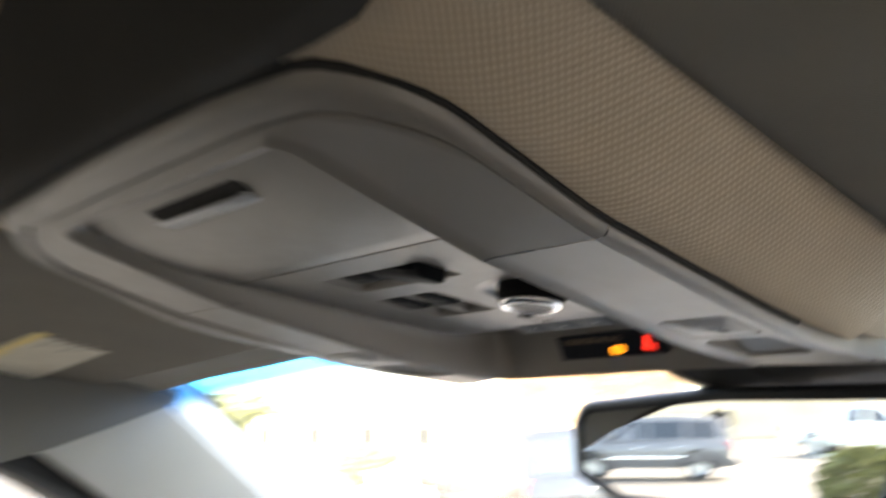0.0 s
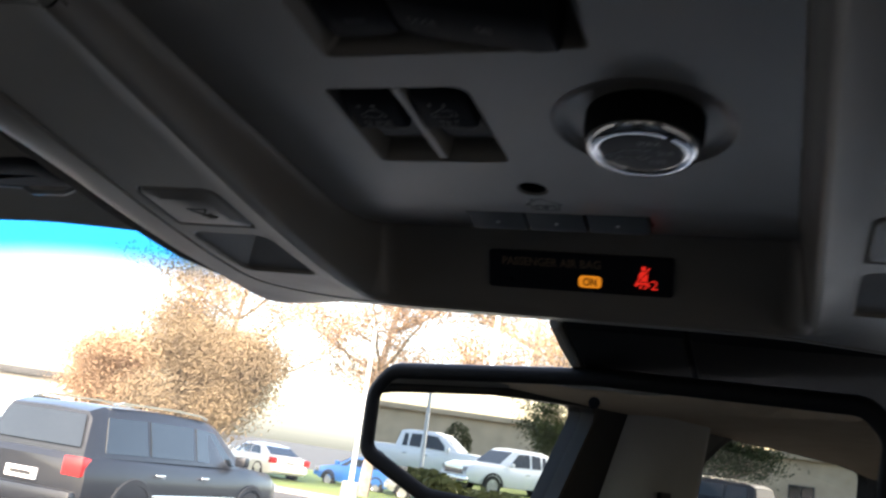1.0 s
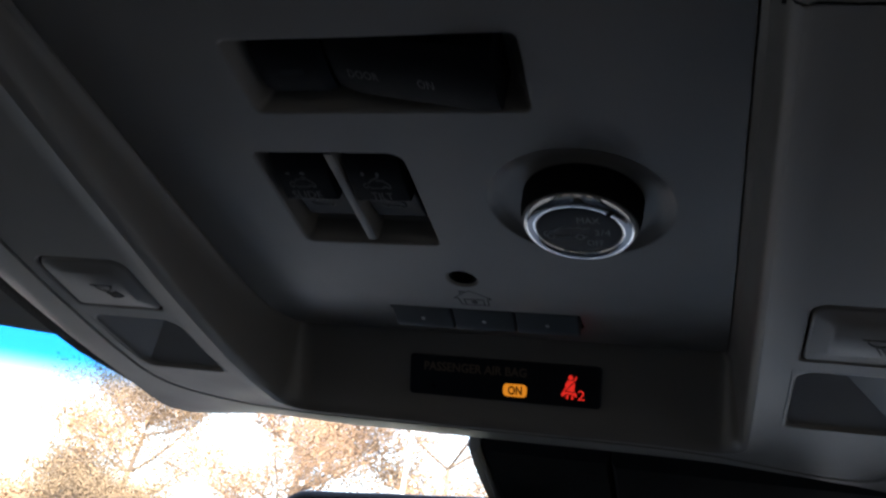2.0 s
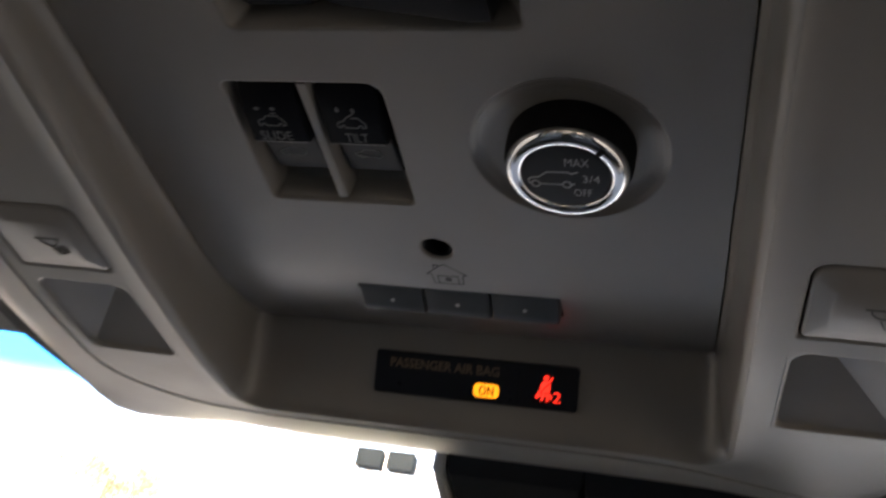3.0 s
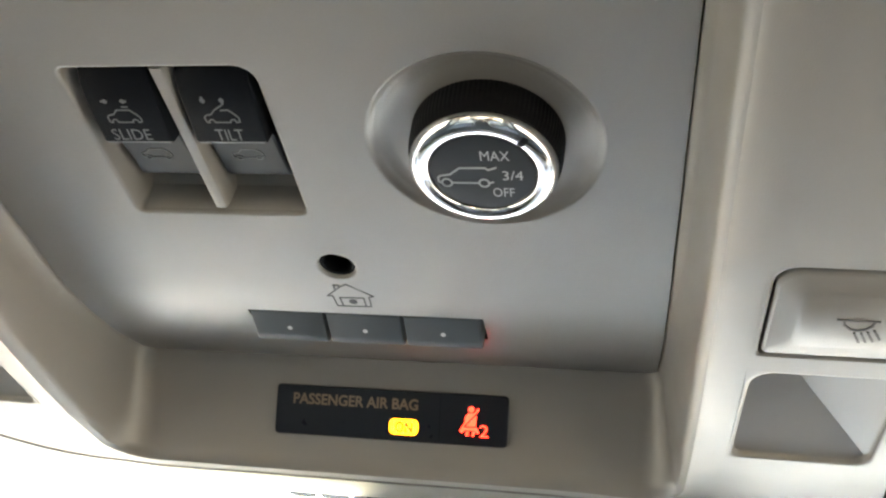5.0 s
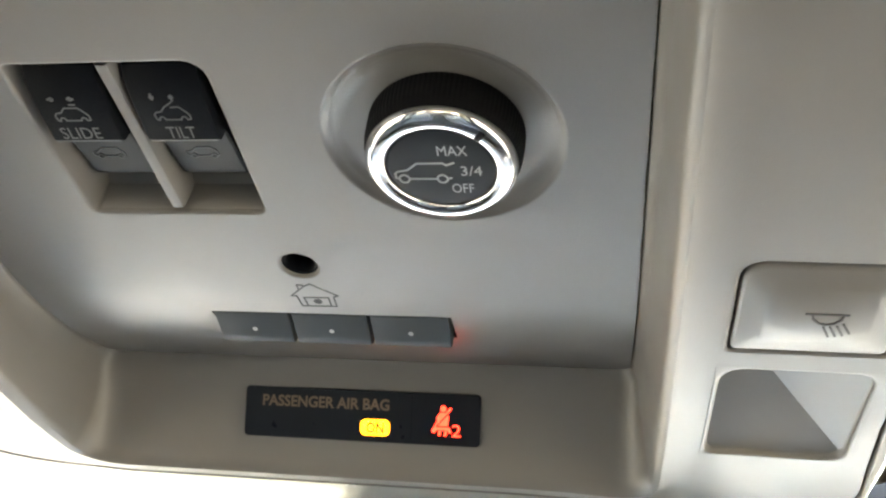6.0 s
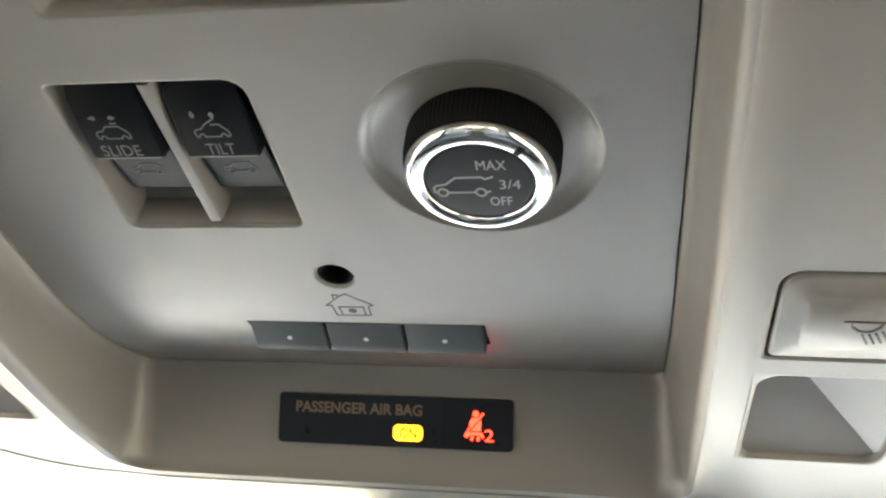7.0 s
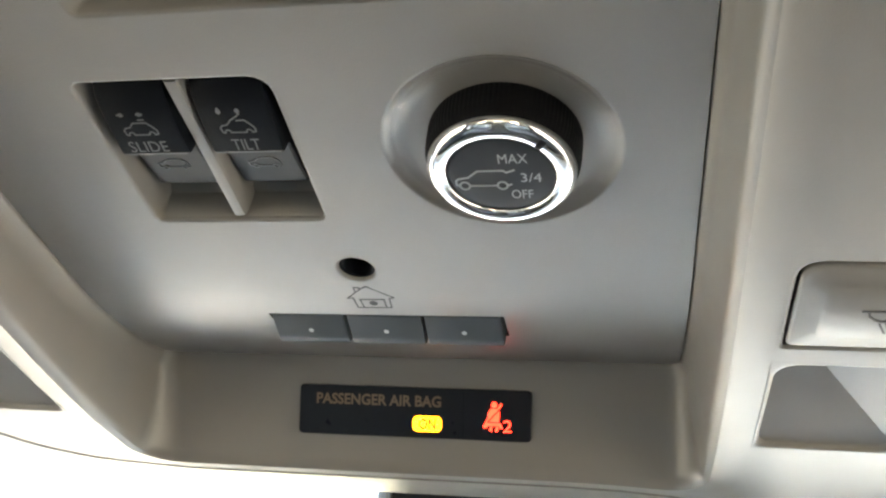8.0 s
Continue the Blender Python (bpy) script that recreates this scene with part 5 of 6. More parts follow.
box(bm, -0.76, 0.76, -3.68, -3.62, -1.3, -0.50, 0.01)
box(bm, -0.76, 0.76, -3.66, -3.60, -0.10, 0.0, 0.01)
box(bm, -0.76, -0.66, -3.66, -3.60, -0.5, -0.1)
box(bm, 0.66, 0.76, -3.66, -3.60, -0.5, -0.1)
tagged(part("wall_tail", bm, PILLAR, None, mm=False), "grey trimmed tailgate with a window opening", "tailgate", kind="structure")
bm = bmesh.new()
bm.faces.new([bm.verts.new(p) for p in ((-0.66, -3.63, -0.5), (0.66, -3.63, -0.5), (0.66, -3.63, -0.1), (-0.66, -3.63, -0.1))])
g = part("window_tail", bm, REARGLASS, None, mm=False, smooth=0)
tagged(g, "dark tinted tailgate glass", "window", kind="structure")


def seat(x, y, w, group):
    st = thing("car_seat", "grey leather car seat with a headrest", "car seat", pose(x, y, 0), group=group)
    bm = bmesh.new()
    box(bm, -w / 2, w / 2, -0.28, 0.26, -1.02, -0.84, 0.05, 3)
    part("seat_cushion", bm, SEAT, st, mm=False)
    bm = bmesh.new()
    sec = [(-0.84, w / 2, 0.10), (-0.6, w / 2, 0.09), (-0.48, w / 2 * 0.94, 0.075), (-0.38, w / 2 * 0.72, 0.05)]
    loft(bm, [[(a, -0.32 - 0.28 * (z + 0.84) + b, z) for a, b in rrect(-hw, hw, -d, d, min(d, 0.045), 4)] for z, hw, d in sec], cap_first=True, cap_last=True)
    part("seat_back", bm, SEAT, st, mm=False, smooth=50)
    bm = bmesh.new()
    sec = [(-0.345, 0.10, 0.035), (-0.32, 0.125, 0.05), (-0.24, 0.135, 0.055), (-0.175, 0.125, 0.05), (-0.15, 0.10, 0.03)]
    loft(bm, [[(a, -0.49 + b, z) for a, b in rrect(-hw, hw, -d, d, d * 0.9, 4)] for z, hw, d in sec], cap_first=True, cap_last=True)
    part("headrest", bm, SEAT, st, "padded headrest", mm=False, smooth=50)
    for sx in (-0.05, 0.05):
        bm = bmesh.new()
        box(bm, sx - 0.006, sx + 0.006, -0.496, -0.484, -0.40, -0.33, 0.002)
        part("headrest_post", bm, CHROME, st, mm=False)


for sx in (-0.40, 0.40):
    seat(sx, -0.55, 0.52, "front seats")
for sx in (-0.40, 0.40):
    seat(sx, -1.60, 0.52, "rear seats")

# unseen bonnet added before the windscreen, pale to bounce light up to the console
bm = bmesh.new()
loft(bm, [[(x * w, y - 0.10 * x * x, z - 0.05 * x * x) for x in (-0.92, -0.85, -0.5, 0, 0.5, 0.85, 0.92)] for y, z, w in ((0.98, -0.64, 1.0), (1.5, -0.68, 1.0), (2.05, -0.76, 0.99), (2.25, -0.86, 0.97), (2.32, -1.1, 0.95))], closed=False)
bmesh.ops.solidify(bm, geom=bm.faces[:], thickness=0.02)
tagged(part("bonnet", bm, PAINT_GREY, None, mm=False, smooth=40), "unseen silver-grey bonnet added to bounce light through the windscreen", "bonnet", kind="structure")

# ---------------------------------------------------------------- outside
GZ = -1.75
bm = bmesh.new()
box(bm, -1500, 1500, -1500, 1500, GZ - 0.5, GZ)
tagged(part("ground", bm, ASPHALT, None, mm=False), "grey asphalt car park", "ground", kind="structure")


def lawn(name, pts, label):
    """Planted island with a real kerb."""
    w = thing(name, label, "lawn", kind="structure")
    bm = bmesh.new()
    loft(bm, [[(x, y, GZ + z) for x, y in pts] for z in (-0.02, 0.15)], cap_last=True)
    part("lawn_bed", bm, GRASS, w, mm=False, smooth=0)
    cx, cy = sum(p[0] for p in pts) / len(pts), sum(p[1] for p in pts) / len(pts)
    bm = bmesh.new()
    def sc(k):
        out = []
        for x, y in pts:
            d = math.hypot(x - cx, y - cy)
            out.append((x + (x - cx) / d * k, y + (y - cy) / d * k))
        return out
    loft(bm, [[(x, y, GZ - 0.02) for x, y in sc(0.2)], [(x, y, GZ + 0.13) for x, y in sc(0.18)], [(x, y, GZ + 0.16) for x, y in sc(0.14)], [(x, y, GZ + 0.16) for x, y in sc(-0.05)]])
    part("kerb", bm, CONCRETE, w, "pale concrete kerb", mm=False)


lawn("lawn", [(-26, 27), (-9, 27), (-6, 40), (-14, 52), (-34, 50)], "sunlit grass island with a concrete kerb")
lawn("lawn", [(-30, -30), (-16, -22), (-11, -24), (-22, -36)], "dry grass island with shrubs")


def parking_line(x, y, l, rz):
    bm = bmesh.new()
    box(bm, -0.05, 0.05, -l / 2, l / 2, 0.0, 0.006)
    ob = part("parking_line", bm, PAINT_WHITE, None, mm=False, smooth=0)
    ob.matrix_world = pose(x, y, GZ + 0.001, 0, 0, rz)
    tagged(ob, "worn white painted parking line on asphalt", "parking line", group="parking lines", kind="structure")


for i in range(8):
    parking_line(-4.5 - 2.8 * i, 11.6, 5.2, 0)

# ---- vehicles: x across, y ahead, origin on the ground
def wheel(x, y, r, parent):
    bm = bmesh.new()
    prof = [(r * 0.62, -0.11), (r * 0.93, -0.115), (r, -0.08), (r, 0.08), (r * 0.93, 0.115), (r * 0.62, 0.11)]
    n = 28
    loft(bm, [[(x + w, y + q * math.cos(2 * math.pi * i / n), r + q * math.sin(2 * math.pi * i / n)) for i in range(n)] for q, w in prof])
    wh = part("wheel", bm, TYRE, parent, "black tyre on a metal rim", mm=False, smooth=40)
    s = 1 if x > 0 else -1
    bm = bmesh.new()
    def circ(q, w):
        return [(x + w, y + q * math.cos(2 * math.pi * i / n), r + q * math.sin(2 * math.pi * i / n)) for i in range(n)]
    loft(bm, [circ(r * 0.63, s * 0.10), circ(r * 0.58, s * 0.09), circ(r * 0.52, s * 0.05), circ(r * 0.14, s * 0.07), circ(r * 0.10, s * 0.09)], cap_last=True)
    for k in range(6):
        a = k * math.pi / 3
        b0 = Vector((x + s * 0.085, y + r * 0.12 * math.cos(a), r + r * 0.12 * math.sin(a)))
        b1 = Vector((x + s * 0.092, y + r * 0.58 * math.cos(a), r + r * 0.58 * math.sin(a)))
        side = Vector((0, -math.sin(a), math.cos(a))) * 0.03
        d = Vector((s * 0.012, 0, 0))
        loft(bm, [[b0 - side, b0 + side, b0 + side + d, b0 - side + d], [b1 - side, b1 + side, b1 + side + d, b1 - side + d]], cap_last=True)
    part("rim", bm, RIM, wh, "metal spoked rim", mm=False, smooth=30)


def vehicle(name, label, category, m, kind, paint, group=""):
    v = thing(name, label, category, m, group=group)
    if kind == "suv":
        Wd, r = 2.0, 0.39
        body = [(-2.5, 0.50, 1.02, 0.86), (-2.44, 0.40, 1.10, 0.95), (-2.2, 0.36, 1.13, 1.0), (-1.0, 0.34, 1.12, 1.0), (0.6, 0.34, 1.10, 1.0), (1.3, 0.36, 1.12, 0.98), (2.1, 0.40, 1.06, 0.95), (2.4, 0.44, 0.96, 0.86), (2.5, 0.5, 0.84, 0.78)]
        roof = [(-2.42, 1.10, 1.12, 0.86, 0.84), (-2.28, 1.10, 1.66, 0.90, 0.70), (-2.05, 1.10, 1.74, 0.93, 0.72), (-0.8, 1.10, 1.78, 0.94, 0.74), (0.2, 1.10, 1.76, 0.94, 0.73), (0.55, 1.10, 1.70, 0.94, 0.71), (1.35, 1.08, 1.12, 0.88, 0.82)]
        panes = [((-2.10, -1.25), (-2.02, -1.25)), ((-1.17, -0.20), (-1.17, -0.16)), ((-0.10, 0.98), (-0.08, 0.42))]
        axles = (-1.5, 1.45)
    elif kind == "pickup":
        Wd, r = 2.0, 0.41
        body = [(-2.9, 0.55, 1.16, 0.92), (-2.84, 0.48, 1.20, 0.98), (-1.2, 0.44, 1.20, 1.0), (0.6, 0.42, 1.16, 1.0), (1.4, 0.44, 1.22, 0.99), (2.4, 0.46, 1.17, 0.96), (2.75, 0.5, 1.08, 0.9), (2.9, 0.55, 0.95, 0.84)]
        roof = [(-1.12, 1.15, 1.17, 0.88, 0.86), (-0.98, 1.15, 1.78, 0.90, 0.74), (-0.6, 1.15, 1.86, 0.93, 0.76), (0.35, 1.15, 1.86, 0.93, 0.76), (0.7, 1.15, 1.80, 0.92, 0.74), (1.45, 1.13, 1.19, 0.88, 0.84)]
        panes = [((-0.84, -0.10), (-0.80, -0.10)), ((0.0, 1.02), (0.0, 0.52))]
        axles = (-1.8, 1.75)
    else:
        Wd, r = 1.8, 0.33
        body = [(-2.3, 0.45, 0.92, 0.74), (-2.22, 0.36, 1.0, 0.84), (-1.6, 0.3, 1.02, 0.9), (0, 0.28, 0.98, 0.91), (1.2, 0.3, 0.96, 0.89), (2.0, 0.34, 0.84, 0.82), (2.25, 0.4, 0.72, 0.7)]
        roof = [(-1.9, 0.99, 1.01, 0.78, 0.74), (-1.1, 0.99, 1.38, 0.82, 0.62), (-0.3, 0.98, 1.45, 0.84, 0.64), (0.3, 0.97, 1.43, 0.83, 0.63), (1.25, 0.95, 0.97, 0.76, 0.7)]
        panes = [((-1.25, -0.45), (-0.95, -0.42)), ((-0.37, 0.85), (-0.35, 0.32))]
        axles = (-1.35, 1.35)
    bm = bmesh.new()
    def sec(y, z0, z1, w):
        h = z1 - z0
        return [(-w * 0.93, y, z0), (-w, y, z0 + h * 0.25), (-w, y, z0 + h * 0.6), (-w * 0.965, y, z1 - h * 0.10), (-w * 0.90, y, z1), (-w * 0.4, y, z1 + 0.015),
                (w * 0.4, y, z1 + 0.015), (w * 0.90, y, z1), (w * 0.965, y, z1 - h * 0.10), (w, y, z0 + h * 0.6), (w, y, z0 + h * 0.25), (w * 0.93, y, z0)]
    loft(bm, [sec(*q) for q in body], cap_first=True, cap_last=True)
    part("body", bm, paint, v, mm=False, smooth=35)
    bm = bmesh.new()
    def rsec(y, zb, zt, wb, wt):
        h = zt - zb
        return [(-wb, y, zb), (-(wb + (wt - wb) * 0.85), y, zb + h * 0.85), (-(wt - 0.05), y, zt), (0, y, zt + 0.015 * min(1, h * 3)), (wt - 0.05, y, zt), ((wb + (wt - wb) * 0.85), y, zb + h * 0.85), (wb, y, zb)]
    loft(bm, [rsec(*q) for q in roof], closed=False, cap_first=True, cap_last=True)
    part("cabin", bm, paint, v, mm=False, smooth=35)
    # glass: sides, front and back, a little proud of the cabin
    def roof_at(y):
        for a, b in zip(roof, roof[1:]):
            if a[0] <= y <= b[0]:
                t = (y - a[0]) / (b[0] - a[0])
                return [p + (q - p) * t for p, q in zip(a, b)]
    for s in (-1, 1):
        for (y0, y1), (t0, t1) in panes:
            bm = bmesh.new()
            co = []
            for y, f in ((y0, 0.10), (y1, 0.10), (t1, 0.80), (t0, 0.80)):
                q = roof_at(y)
                zb, zt, wb, wt = q[1:5]
                top = max(p[2] for p in roof) if f > 0.5 else zt
                z = zb + (min(zt, top) - zb) * f
                co.append((s * (wb + (wt - wb) * f + 0.012), y, z))
            loft(bm, [co, [(x - s * 0.03, y, z) for x, y, z in co]], cap_first=True)
            part("side_glass", bm, CAR_GLASS, v, "dark side window", mm=False, smooth=0)
    for a, b, nm in ((roof[0], roof[1], "back_glass"), (roof[-1], roof[-2], "windscreen")):
        bm = bmesh.new()
        co = []
        for s, f in ((-1, 0.12), (1, 0.12), (1, 0.88), (-1, 0.88)):
            y = a[0] + (b[0] - a[0]) * f
            z = a[2] + (b[2] - a[2]) * f
            w = (a[4] + (b[4] - a[4]) * f) - 0.06
            n = 0.02 if nm == "windscreen" else -0.02
            co.append((s * w, y + n, z + 0.02))
        loft(bm, [co, [(x, y - n * 1.5, z - 0.03) for x, y, z in co]], cap_first=True)
        part(nm, bm, CAR_GLASS, v, "dark glass", mm=False, smooth=0)
    for x in (-Wd / 2 + 0.12, Wd / 2 - 0.12):
        for y in axles:
            wheel(x, y, r, v)
            bm = bmesh.new()
            s = 1 if x > 0 else -1
            n = 12
            arc = [(math.cos(math.pi * i / n), math.sin(math.pi * i / n)) for i in range(n + 1)]
            loft(bm, [[(s * (Wd / 2 + w), y + q * c, r + q * d) for c, d in arc] for q, w in ((r * 1.02, -0.06), (r * 1.04, 0.012), (r * 1.2, 0.014), (r * 1.24, 0.0))], closed=False)
            part("wheel_arch", bm, RUBBER, v, "dark wheel arch", mm=False)
    yb, yf = body[0][0], body[-1][0]
    zt = body[1][2]
    for s in (-1, 1):
        bm = bmesh.new()
        box(bm, min(s * 0.62, s * 0.93) if kind != "pickup" else min(s * 0.80, s * 0.97), max(s * 0.62, s * 0.93) if kind != "pickup" else max(s * 0.80, s * 0.97), yb - 0.01, yb + 0.16, zt - 0.26, zt - 0.02, 0.02)
        part("tail_lamp", bm, TAIL_RED, v, "red tail lamp", mm=False)
        bm = bmesh.new()
        box(bm, min(s * 0.5, s * 0.82), max(s * 0.5, s * 0.82), yf - 0.22, yf + 0.01, body[-2][2] - 0.24, body[-2][2] - 0.06, 0.02)
        part("headlamp", bm, LENS, v, "clear headlamp", mm=False)
        bm = bmesh.new()
        box(bm, min(s * 0.95, s * 1.14), max(s * 0.95, s * 1.14), panes[-1][0][1] - 0.12, panes[-1][0][1] + 0.04, body[3][2] + 0.02, body[3][2] + 0.18, 0.03)
        part("side_mirror", bm, paint, v, mm=False)
        for y0, _ in panes[-2:]:
            bm = bmesh.new()
            box(bm, min(s * Wd / 2, s * (Wd / 2 + 0.03)), max(s * Wd / 2, s * (Wd / 2 + 0.03)), y0[0] + 0.06, y0[0] + 0.26, body[3][2] - 0.22, body[3][2] - 0.18, 0.01)
            part("door_handle", bm, CHROME if kind != "sedan" else paint, v, "bright door handle", mm=False)
        if kind == "suv":
            bm = bmesh.new()
            loft(bm, [[(s * 0.70 + a, y, z + b) for a, b in ((-0.02, 0), (0.02, 0), (0.02, 0.03), (-0.02, 0.03))] for y, z in ((-1.9, 1.76), (-1.7, 1.81), (-0.6, 1.83), (0.1, 1.81), (0.25, 1.77))], cap_first=True, cap_last=True)
            part("roof_rail", bm, CHROME, v, "bright roof rail", mm=False)
            bm = bmesh.new()
            box(bm, min(s * 1.0, s * 1.012), max(s * 1.0, s * 1.012), -1.1, 1.0, 0.60, 0.66, 0.004)
            part("side_strip", bm, CHROME, v, "bright side strip", mm=False)
    for yy, d in ((yb, -1), (yf, 1)):
        bm = bmesh.new()
        box(bm, -Wd / 2 * 0.9, Wd / 2 * 0.9, yy - 0.09, yy + 0.09, 0.42, 0.66, 0.05)
        part("bumper", bm, CHROME if kind == "pickup" else paint, v, "bumper", mm=False)
    bm = bmesh.new()
    box(bm, -0.26, 0.26, yb - 0.04, yb - 0.01, 0.72, 0.86, 0.005)
    pl = part("number_plate", bm, PAINT_WHITE, v, "plain white plate", mm=False)
    bm = bmesh.new()
    box(bm, -0.18, 0.18, yb - 0.048, yb - 0.038, 0.765, 0.815)
    part("plate_bar", bm, INK_DARK, pl, "plain dark bar", mm=False)
    if kind == "pickup":
        bm = bmesh.new()
        box(bm, -0.62, 0.62, yf - 0.05, yf + 0.03, 0.72, 1.02, 0.03)
        part("grille", bm, CHROME, v, "bright grille", mm=False)
    return v


def park(x, y, rz):
    return pose(x, y, GZ, 0, 0, rz)


vehicle("parked_suv", "charcoal sport utility vehicle parked on asphalt", "car", park(-9.1, 11.6, 0), "suv", PAINT_DARK)
vehicle("parked_car", "white saloon car parked before the trees", "car", park(-20.5, 33.5, 62), "sedan", PAINT_WHITE, "far parked cars")
vehicle("parked_car", "blue saloon car parked before the trees", "car", park(-17.0, 36.5, 75), "sedan", PAINT_BLUE, "far parked cars")
vehicle("parked_car", "pale silver saloon car parked before the trees", "car", park(-12.6, 34.5, 80), "sedan", PAINT_SILVER, "far parked cars")
vehicle("parked_car", "white saloon car beside the dark one", "car", park(-13.4, 13.5, 0), "sedan", PAINT_WHITE, "far parked cars")
vehicle("pickup_truck", "white four-door pickup truck parked side on", "pickup truck", park(-21.0, -29.2, 17), "pickup", PAINT_WHITE, "pickup trucks")
vehicle("pickup_truck", "tall white heavy pickup truck before a clipped shrub", "pickup truck", park(-27.7, -31.6, -116) @ Matrix.Scale(1.18, 4), "pickup", PAINT_WHITE, "pickup trucks")
vehicle("parked_suv", "grey sport utility vehicle parked alone at the side", "car", park(-22.0, -15.7, 40), "suv", PAINT_SLATE, "rear parked cars")
vehicle("parked_car", "silver saloon car parked behind", "car", park(-10.6, -31.5, 100), "sedan", PAINT_SILVER, "rear parked cars")
vehicle("parked_suv", "dark sport utility vehicle parked behind", "car", park(-14.8, -33.0, 95), "suv", PAINT_DARK, "rear parked cars")


# ---- trees: tapered trunk, limbs, crown of small leaves
def tree(name, label, x, y, height, spread, base, leaf, seed, leaves, size, bare=0.0):
    rnd = random.Random(seed)
    t = thing(name, label, "tree", pose(x, y, GZ), group="car park trees")
    bm = bmesh.new()
    tips = []

    def limb(p, d, l, r, level):
        n = 5
        loops = []
        q = Vector(p)
        dd = Vector(d).normalized()
        for i in range(n + 1):
            rr = r * (1 - 0.65 * i / n)
            a = dd.orthogonal().normalized()
            b = dd.cross(a)
            loops.append([q + (a * math.cos(k * math.pi / 3) + b * math.sin(k * math.pi / 3)) * rr for k in range(6)])
            if i < n:
                dd = (dd + Vector((rnd.uniform(-1, 1), rnd.uniform(-1, 1), rnd.uniform(-0.3, 0.6))) * 0.16).normalized()
                q = q + dd * l / n
                if level < 3 and i >= 1:
                    for _ in range(2 if level else 3):
                        az = rnd.uniform(0, 2 * math.pi)
                        out = Vector((math.cos(az), math.sin(az), rnd.uniform(0.15, 0.9)))
                        limb(q, out, l * rnd.uniform(0.38, 0.6), r * 0.42 * (1 - 0.5 * i / n), level + 1)
                if level >= 1:
                    tips.append(Vector(q))
        loft(bm, loops)

    limb((0, 0, 0), (0.03, 0.02, 1), height * 0.72, height * 0.022, 0)
    part("trunk", bm, BARK, t, "brown bark trunk and limbs", mm=False, smooth=50)
    verts, faces = [], []
    for _ in range(leaves):
        c = tips[rnd.randrange(len(tips))]
        if c.z < base * height:
            continue
        dense = 1.0 if c.z < height * (1 - bare) else 0.25
        if rnd.random() > dense:
            continue
        o = c + Vector((rnd.gauss(0, 1), rnd.gauss(0, 1), rnd.gauss(0, 0.8))) * spread
        a = Vector((rnd.gauss(0, 1), rnd.gauss(0, 1), rnd.gauss(0, 1))).normalized()
        b = a.orthogonal().normalized()
        s = size * rnd.uniform(0.6, 1.4)
        i = len(verts)
        verts += [o - a * s, o + b * s * 0.5, o + a * s, o - b * s * 0.5]
        faces.append((i, i + 1, i + 2, i + 3))
    me = bpy.data.meshes.new("crown")
    me.from_pydata(verts, [], faces)
    me.materials.append(leaf)
    cr = new("crown", me)
    cr.parent = t
    tagged(cr, "loose crown of small leaves", kind="stuff")
    return t


tree("tree", "broad autumn tree with brown and olive leaves", -19.9, 27.2, 5.0, 0.62, 0.2, LEAF_BRONZE, 3, 110000, 0.045)
tree("tree", "rounded autumn tree with russet leaves", -25.5, 29.0, 4.6, 0.45, 0.2, LEAF_TAN, 5, 70000, 0.045)
tree("tree", "tall thin-leaved autumn tree with brown leaves", -21.5, 30.5, 11.0, 0.34, 0.2, LEAF_BROWN, 8, 52000, 0.045)
tree("tree", "tall thinning autumn tree with brown leaves", -14.0, 30.0, 10.6, 0.36, 0.2, LEAF_TAN, 12, 52000, 0.045)
tree("tree", "tall thinning autumn tree with russet leaves", -8.6, 31.5, 10.8, 0.36, 0.2, LEAF_BROWN, 14, 46000, 0.045)
tree("tree", "low olive tree beside the building", -38.0, 22.5, 3.6, 0.35, 0.2, LEAF_OLIVE, 21, 3500, 0.12)
tree("tree", "dense green tree behind the trucks", -28.0, -42.5, 4.9, 0.34, 0.2, LEAF_OLIVE, 31, 9000, 0.09)
tree("tree", "wide dark green tree behind parked cars", -18.5, -42.0, 5.6, 0.45, 0.2, LEAF_GREEN, 33, 11000, 0.10)


def shrub(x, y, h, w, leaf, seed, label):
    rnd = random.Random(seed)
    t = thing("shrub", label, "shrub", pose(x, y, GZ), group="clipped shrubs")
    bm = bmesh.new()
    for k in range(5):
        a = k * 2 * math.pi / 5
        loft(bm, [[(0.05 * math.cos(a) + 0.02 * math.cos(i), 0.05 * math.sin(a) + 0.02 * math.sin(i), 0) for i in range(6)],
                  [(w * 0.3 * math.cos(a) + 0.01 * math.cos(i), w * 0.3 * math.sin(a) + 0.01 * math.sin(i), h * 0.7) for i in range(6)]])
    part("stems", bm, BARK, t, mm=False)
    verts, faces = [], []
    for _ in range(3500):
        d = Vector((rnd.gauss(0, 1), rnd.gauss(0, 1), rnd.gauss(0, 1))).normalized() * rnd.uniform(0.72, 1.03)
        o = Vector((d.x * w / 2, d.y * w / 2, h / 2 + d.z * h / 2))
        a = Vector((rnd.gauss(0, 1), rnd.gauss(0, 1), rnd.gauss(0, 1))).normalized()
        b = a.orthogonal().normalized()
        s = 0.07 * rnd.uniform(0.6, 1.4)
        i = len(verts)
        verts += [o - a * s, o + b * s * 0.6, o + a * s, o - b * s * 0.6]
        faces.append((i, i + 1, i + 2, i + 3))
    me = bpy.data.meshes.new("foliage")
    me.from_pydata(verts, [], faces)
    me.materials.append(leaf)
    f = new("foliage", me)
    f.parent = t
    tagged(f, "dense clipped leaves", kind="stuff")


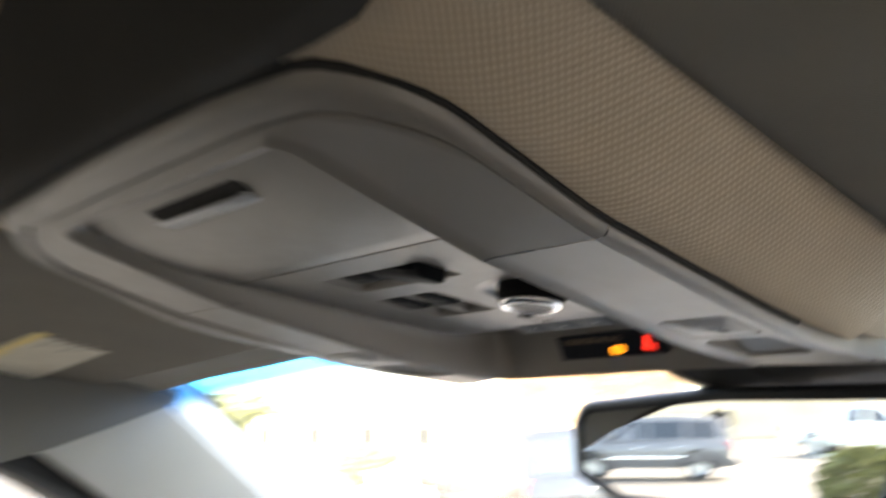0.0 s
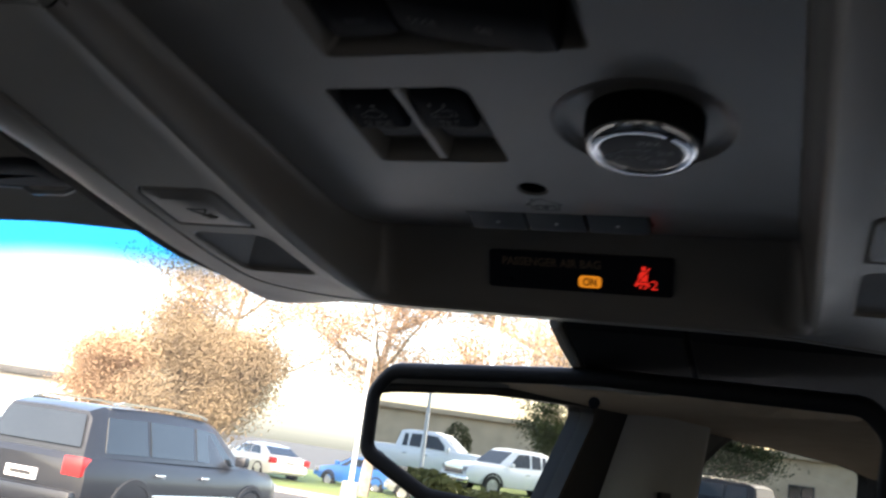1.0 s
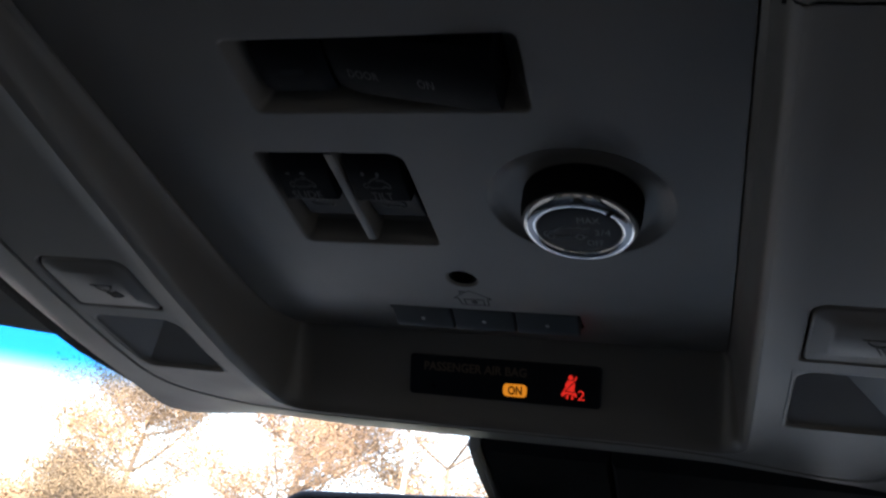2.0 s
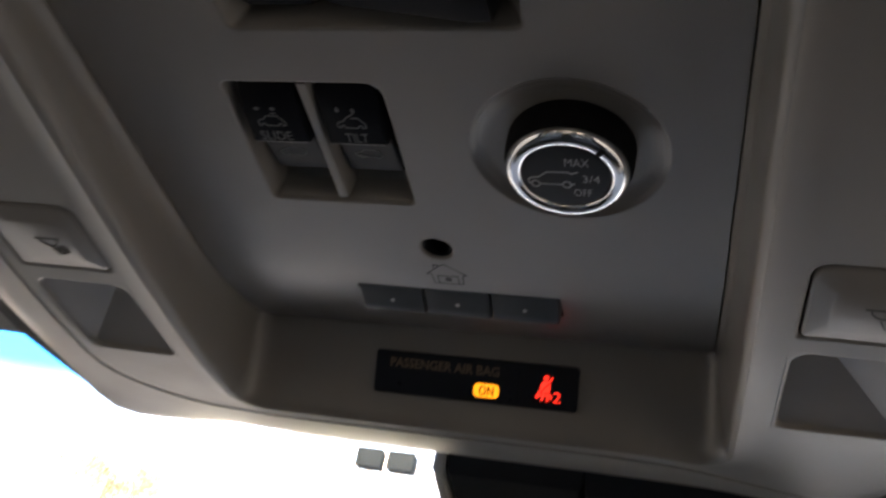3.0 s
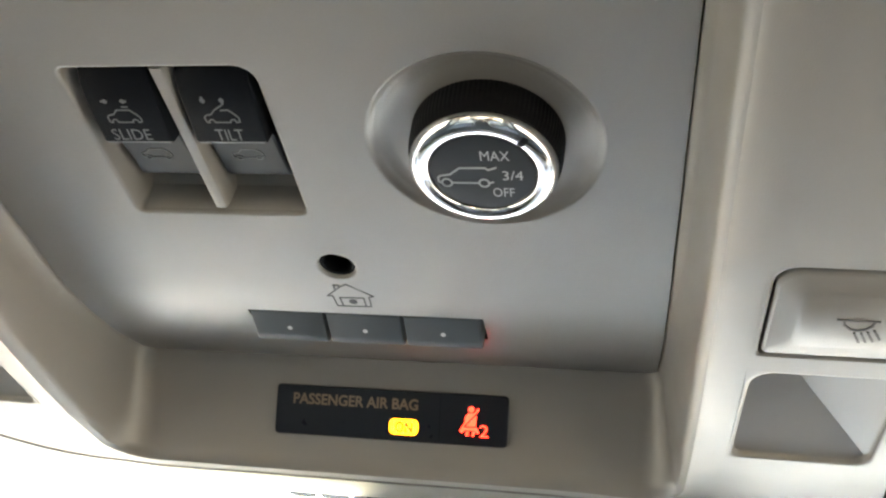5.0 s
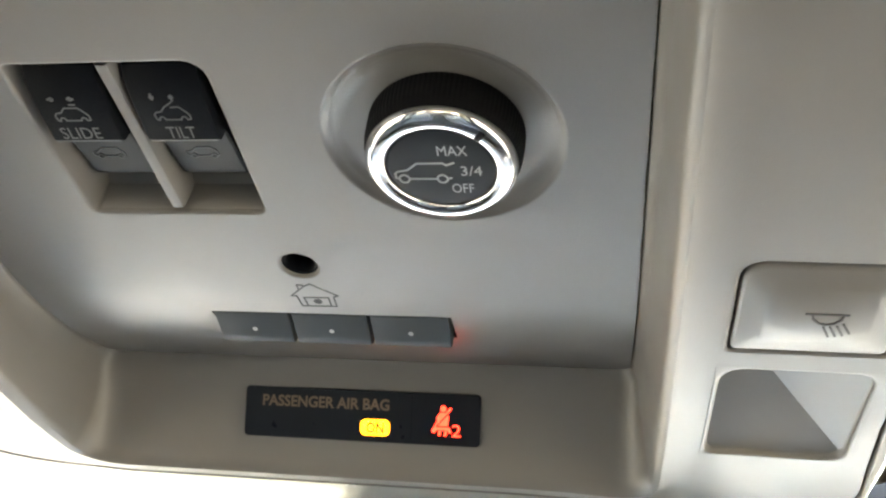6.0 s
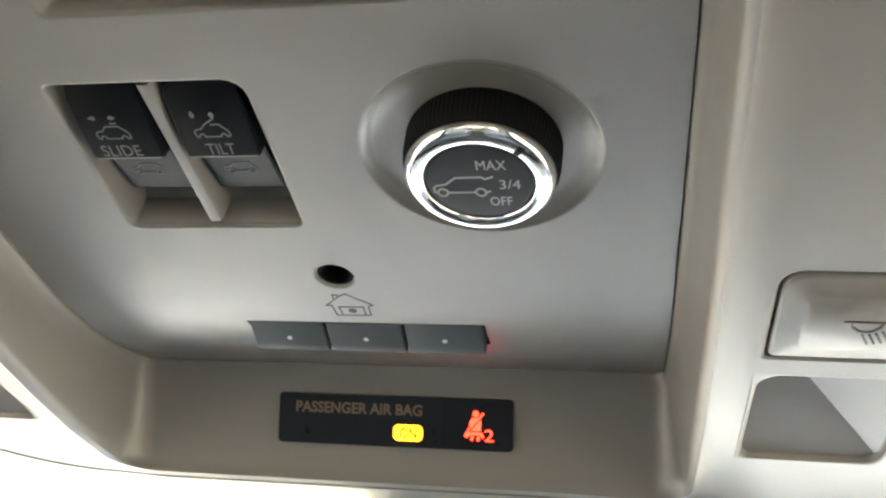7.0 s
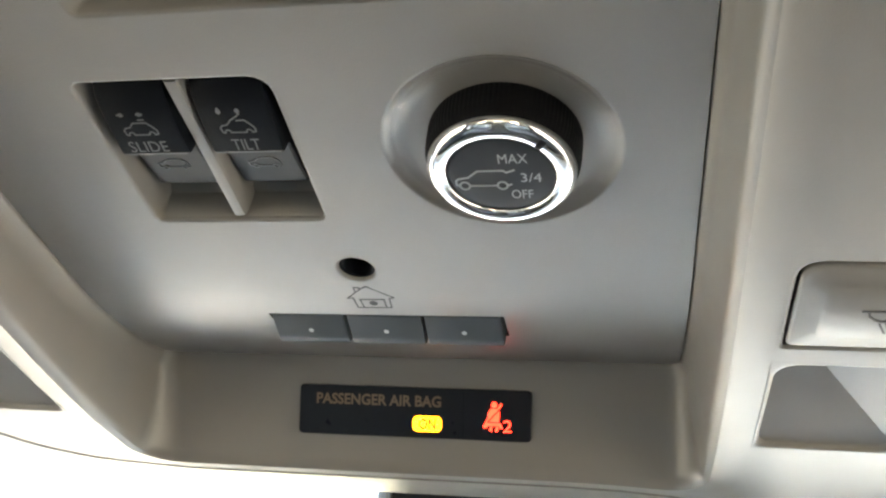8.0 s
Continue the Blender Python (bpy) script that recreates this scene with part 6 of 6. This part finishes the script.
shrub(-31.8, -38.6, 3.0, 1.7, LEAF_OLIVE, 41, "tall rounded dark green shrub")
shrub(-9.75, -10.87, 1.24, 1.6, LEAF_PALE, 42, "low rounded yellow-green shrub")
shrub(-10.7, -13.96, 0.92, 2.2, LEAF_PALE, 43, "low rounded yellow-green shrub")
shrub(-25.0, 20.0, 1.4, 2.6, LEAF_OLIVE, 44, "rounded olive shrub in the car park")


def building(name, label, x, y, rz, w, d, h, wall, doors):
    b = thing(name, label, "building", pose(x, y, GZ, 0, 0, rz))
    bm = bmesh.new()
    box(bm, -w / 2, w / 2, -d / 2, d / 2, -0.3, h - 0.5)
    part("wall", bm, wall, b, mm=False)
    bm = bmesh.new()
    box(bm, -w / 2 - 0.5, w / 2 + 0.5, -d / 2 - 0.5, d / 2 + 0.5, h - 0.5, h, 0.04)
    part("roof", bm, ROOF_DARK if wall is WHITE_WALL else wall, b, "flat roof with a deep fascia", mm=False)
    for i in range(doors):
        xx = -w / 2 + (i + 0.5) * w / doors
        for s in (-1, 1):
            yy = s * (d / 2)
            bm = bmesh.new()
            for x0, x1, z0, z1 in ((-1.0, -0.9, 0.9, 2.3), (0.9, 1.0, 0.9, 2.3), (-0.9, 0.9, 0.9, 1.0), (-0.9, 0.9, 2.2, 2.3), (-0.03, 0.03, 1.0, 2.2)):
                box(bm, xx + x0, xx + x1, min(yy, yy + s * 0.08), max(yy, yy + s * 0.08), z0, z1)
            win = part("window", bm, ROOF_DARK, b, "dark framed window", mm=False)
            bm = bmesh.new()
            box(bm, xx - 0.9, xx + 0.9, min(yy + s * 0.01, yy + s * 0.04), max(yy + s * 0.01, yy + s * 0.04), 1.0, 2.2)
            part("pane", bm, CAR_GLASS, win, mm=False)
    return b


building("low_building", "low pale building with a dark flat roof across the car park", -69.6, 49, 20, 46, 14, 4.0, WHITE_WALL, 9)
building("long_building", "long tan building behind the parked trucks", -60, -70, -44, 110, 16, 4.9, TAN_WALL, 4)
building("far_building", "tan building behind the trees", -8, -85, -8, 60, 16, 4.8, TAN_WALL, 8)


def light_pole(x, y, h):
    p = thing("light_pole", "tall pale car park light pole on a concrete foot", "light pole", pose(x, y, GZ), group="light poles")
    bm = bmesh.new()
    loft(bm, [[(r * math.cos(a * math.pi / 6), r * math.sin(a * math.pi / 6), z) for a in range(12)] for r, z in ((0.09, 0.5), (0.085, 1.0), (0.05, h))], cap_last=True)
    part("pole", bm, POLE_MAT, p, mm=False)
    bm = bmesh.new()
    loft(bm, [[(r * math.cos(a * math.pi / 8), r * math.sin(a * math.pi / 8), z) for a in range(16)] for r, z in ((0.3, -0.1), (0.3, 0.6), (0.27, 0.65))], cap_last=True)
    part("foot", bm, CONCRETE, p, "concrete foot", mm=False)
    bm = bmesh.new()
    box(bm, -0.5, 0.5, -0.05, 0.05, h - 0.12, h - 0.04, 0.01)
    part("cross_arm", bm, POLE_MAT, p, mm=False)
    for s in (-1, 1):
        bm = bmesh.new()
        box(bm, min(s * 0.06, s * 0.85), max(s * 0.06, s * 0.85), -0.25, 0.25, h - 0.60, h - 0.02, 0.08)
        part("lamp_head", bm, LAMP_HEAD, p, "dark box lamp head", mm=False)


light_pole(-13.5, 27.9, 13.0)
light_pole(-7.68, 23.5, 9.05)
light_pole(-24.0, -27.0, 9.0)
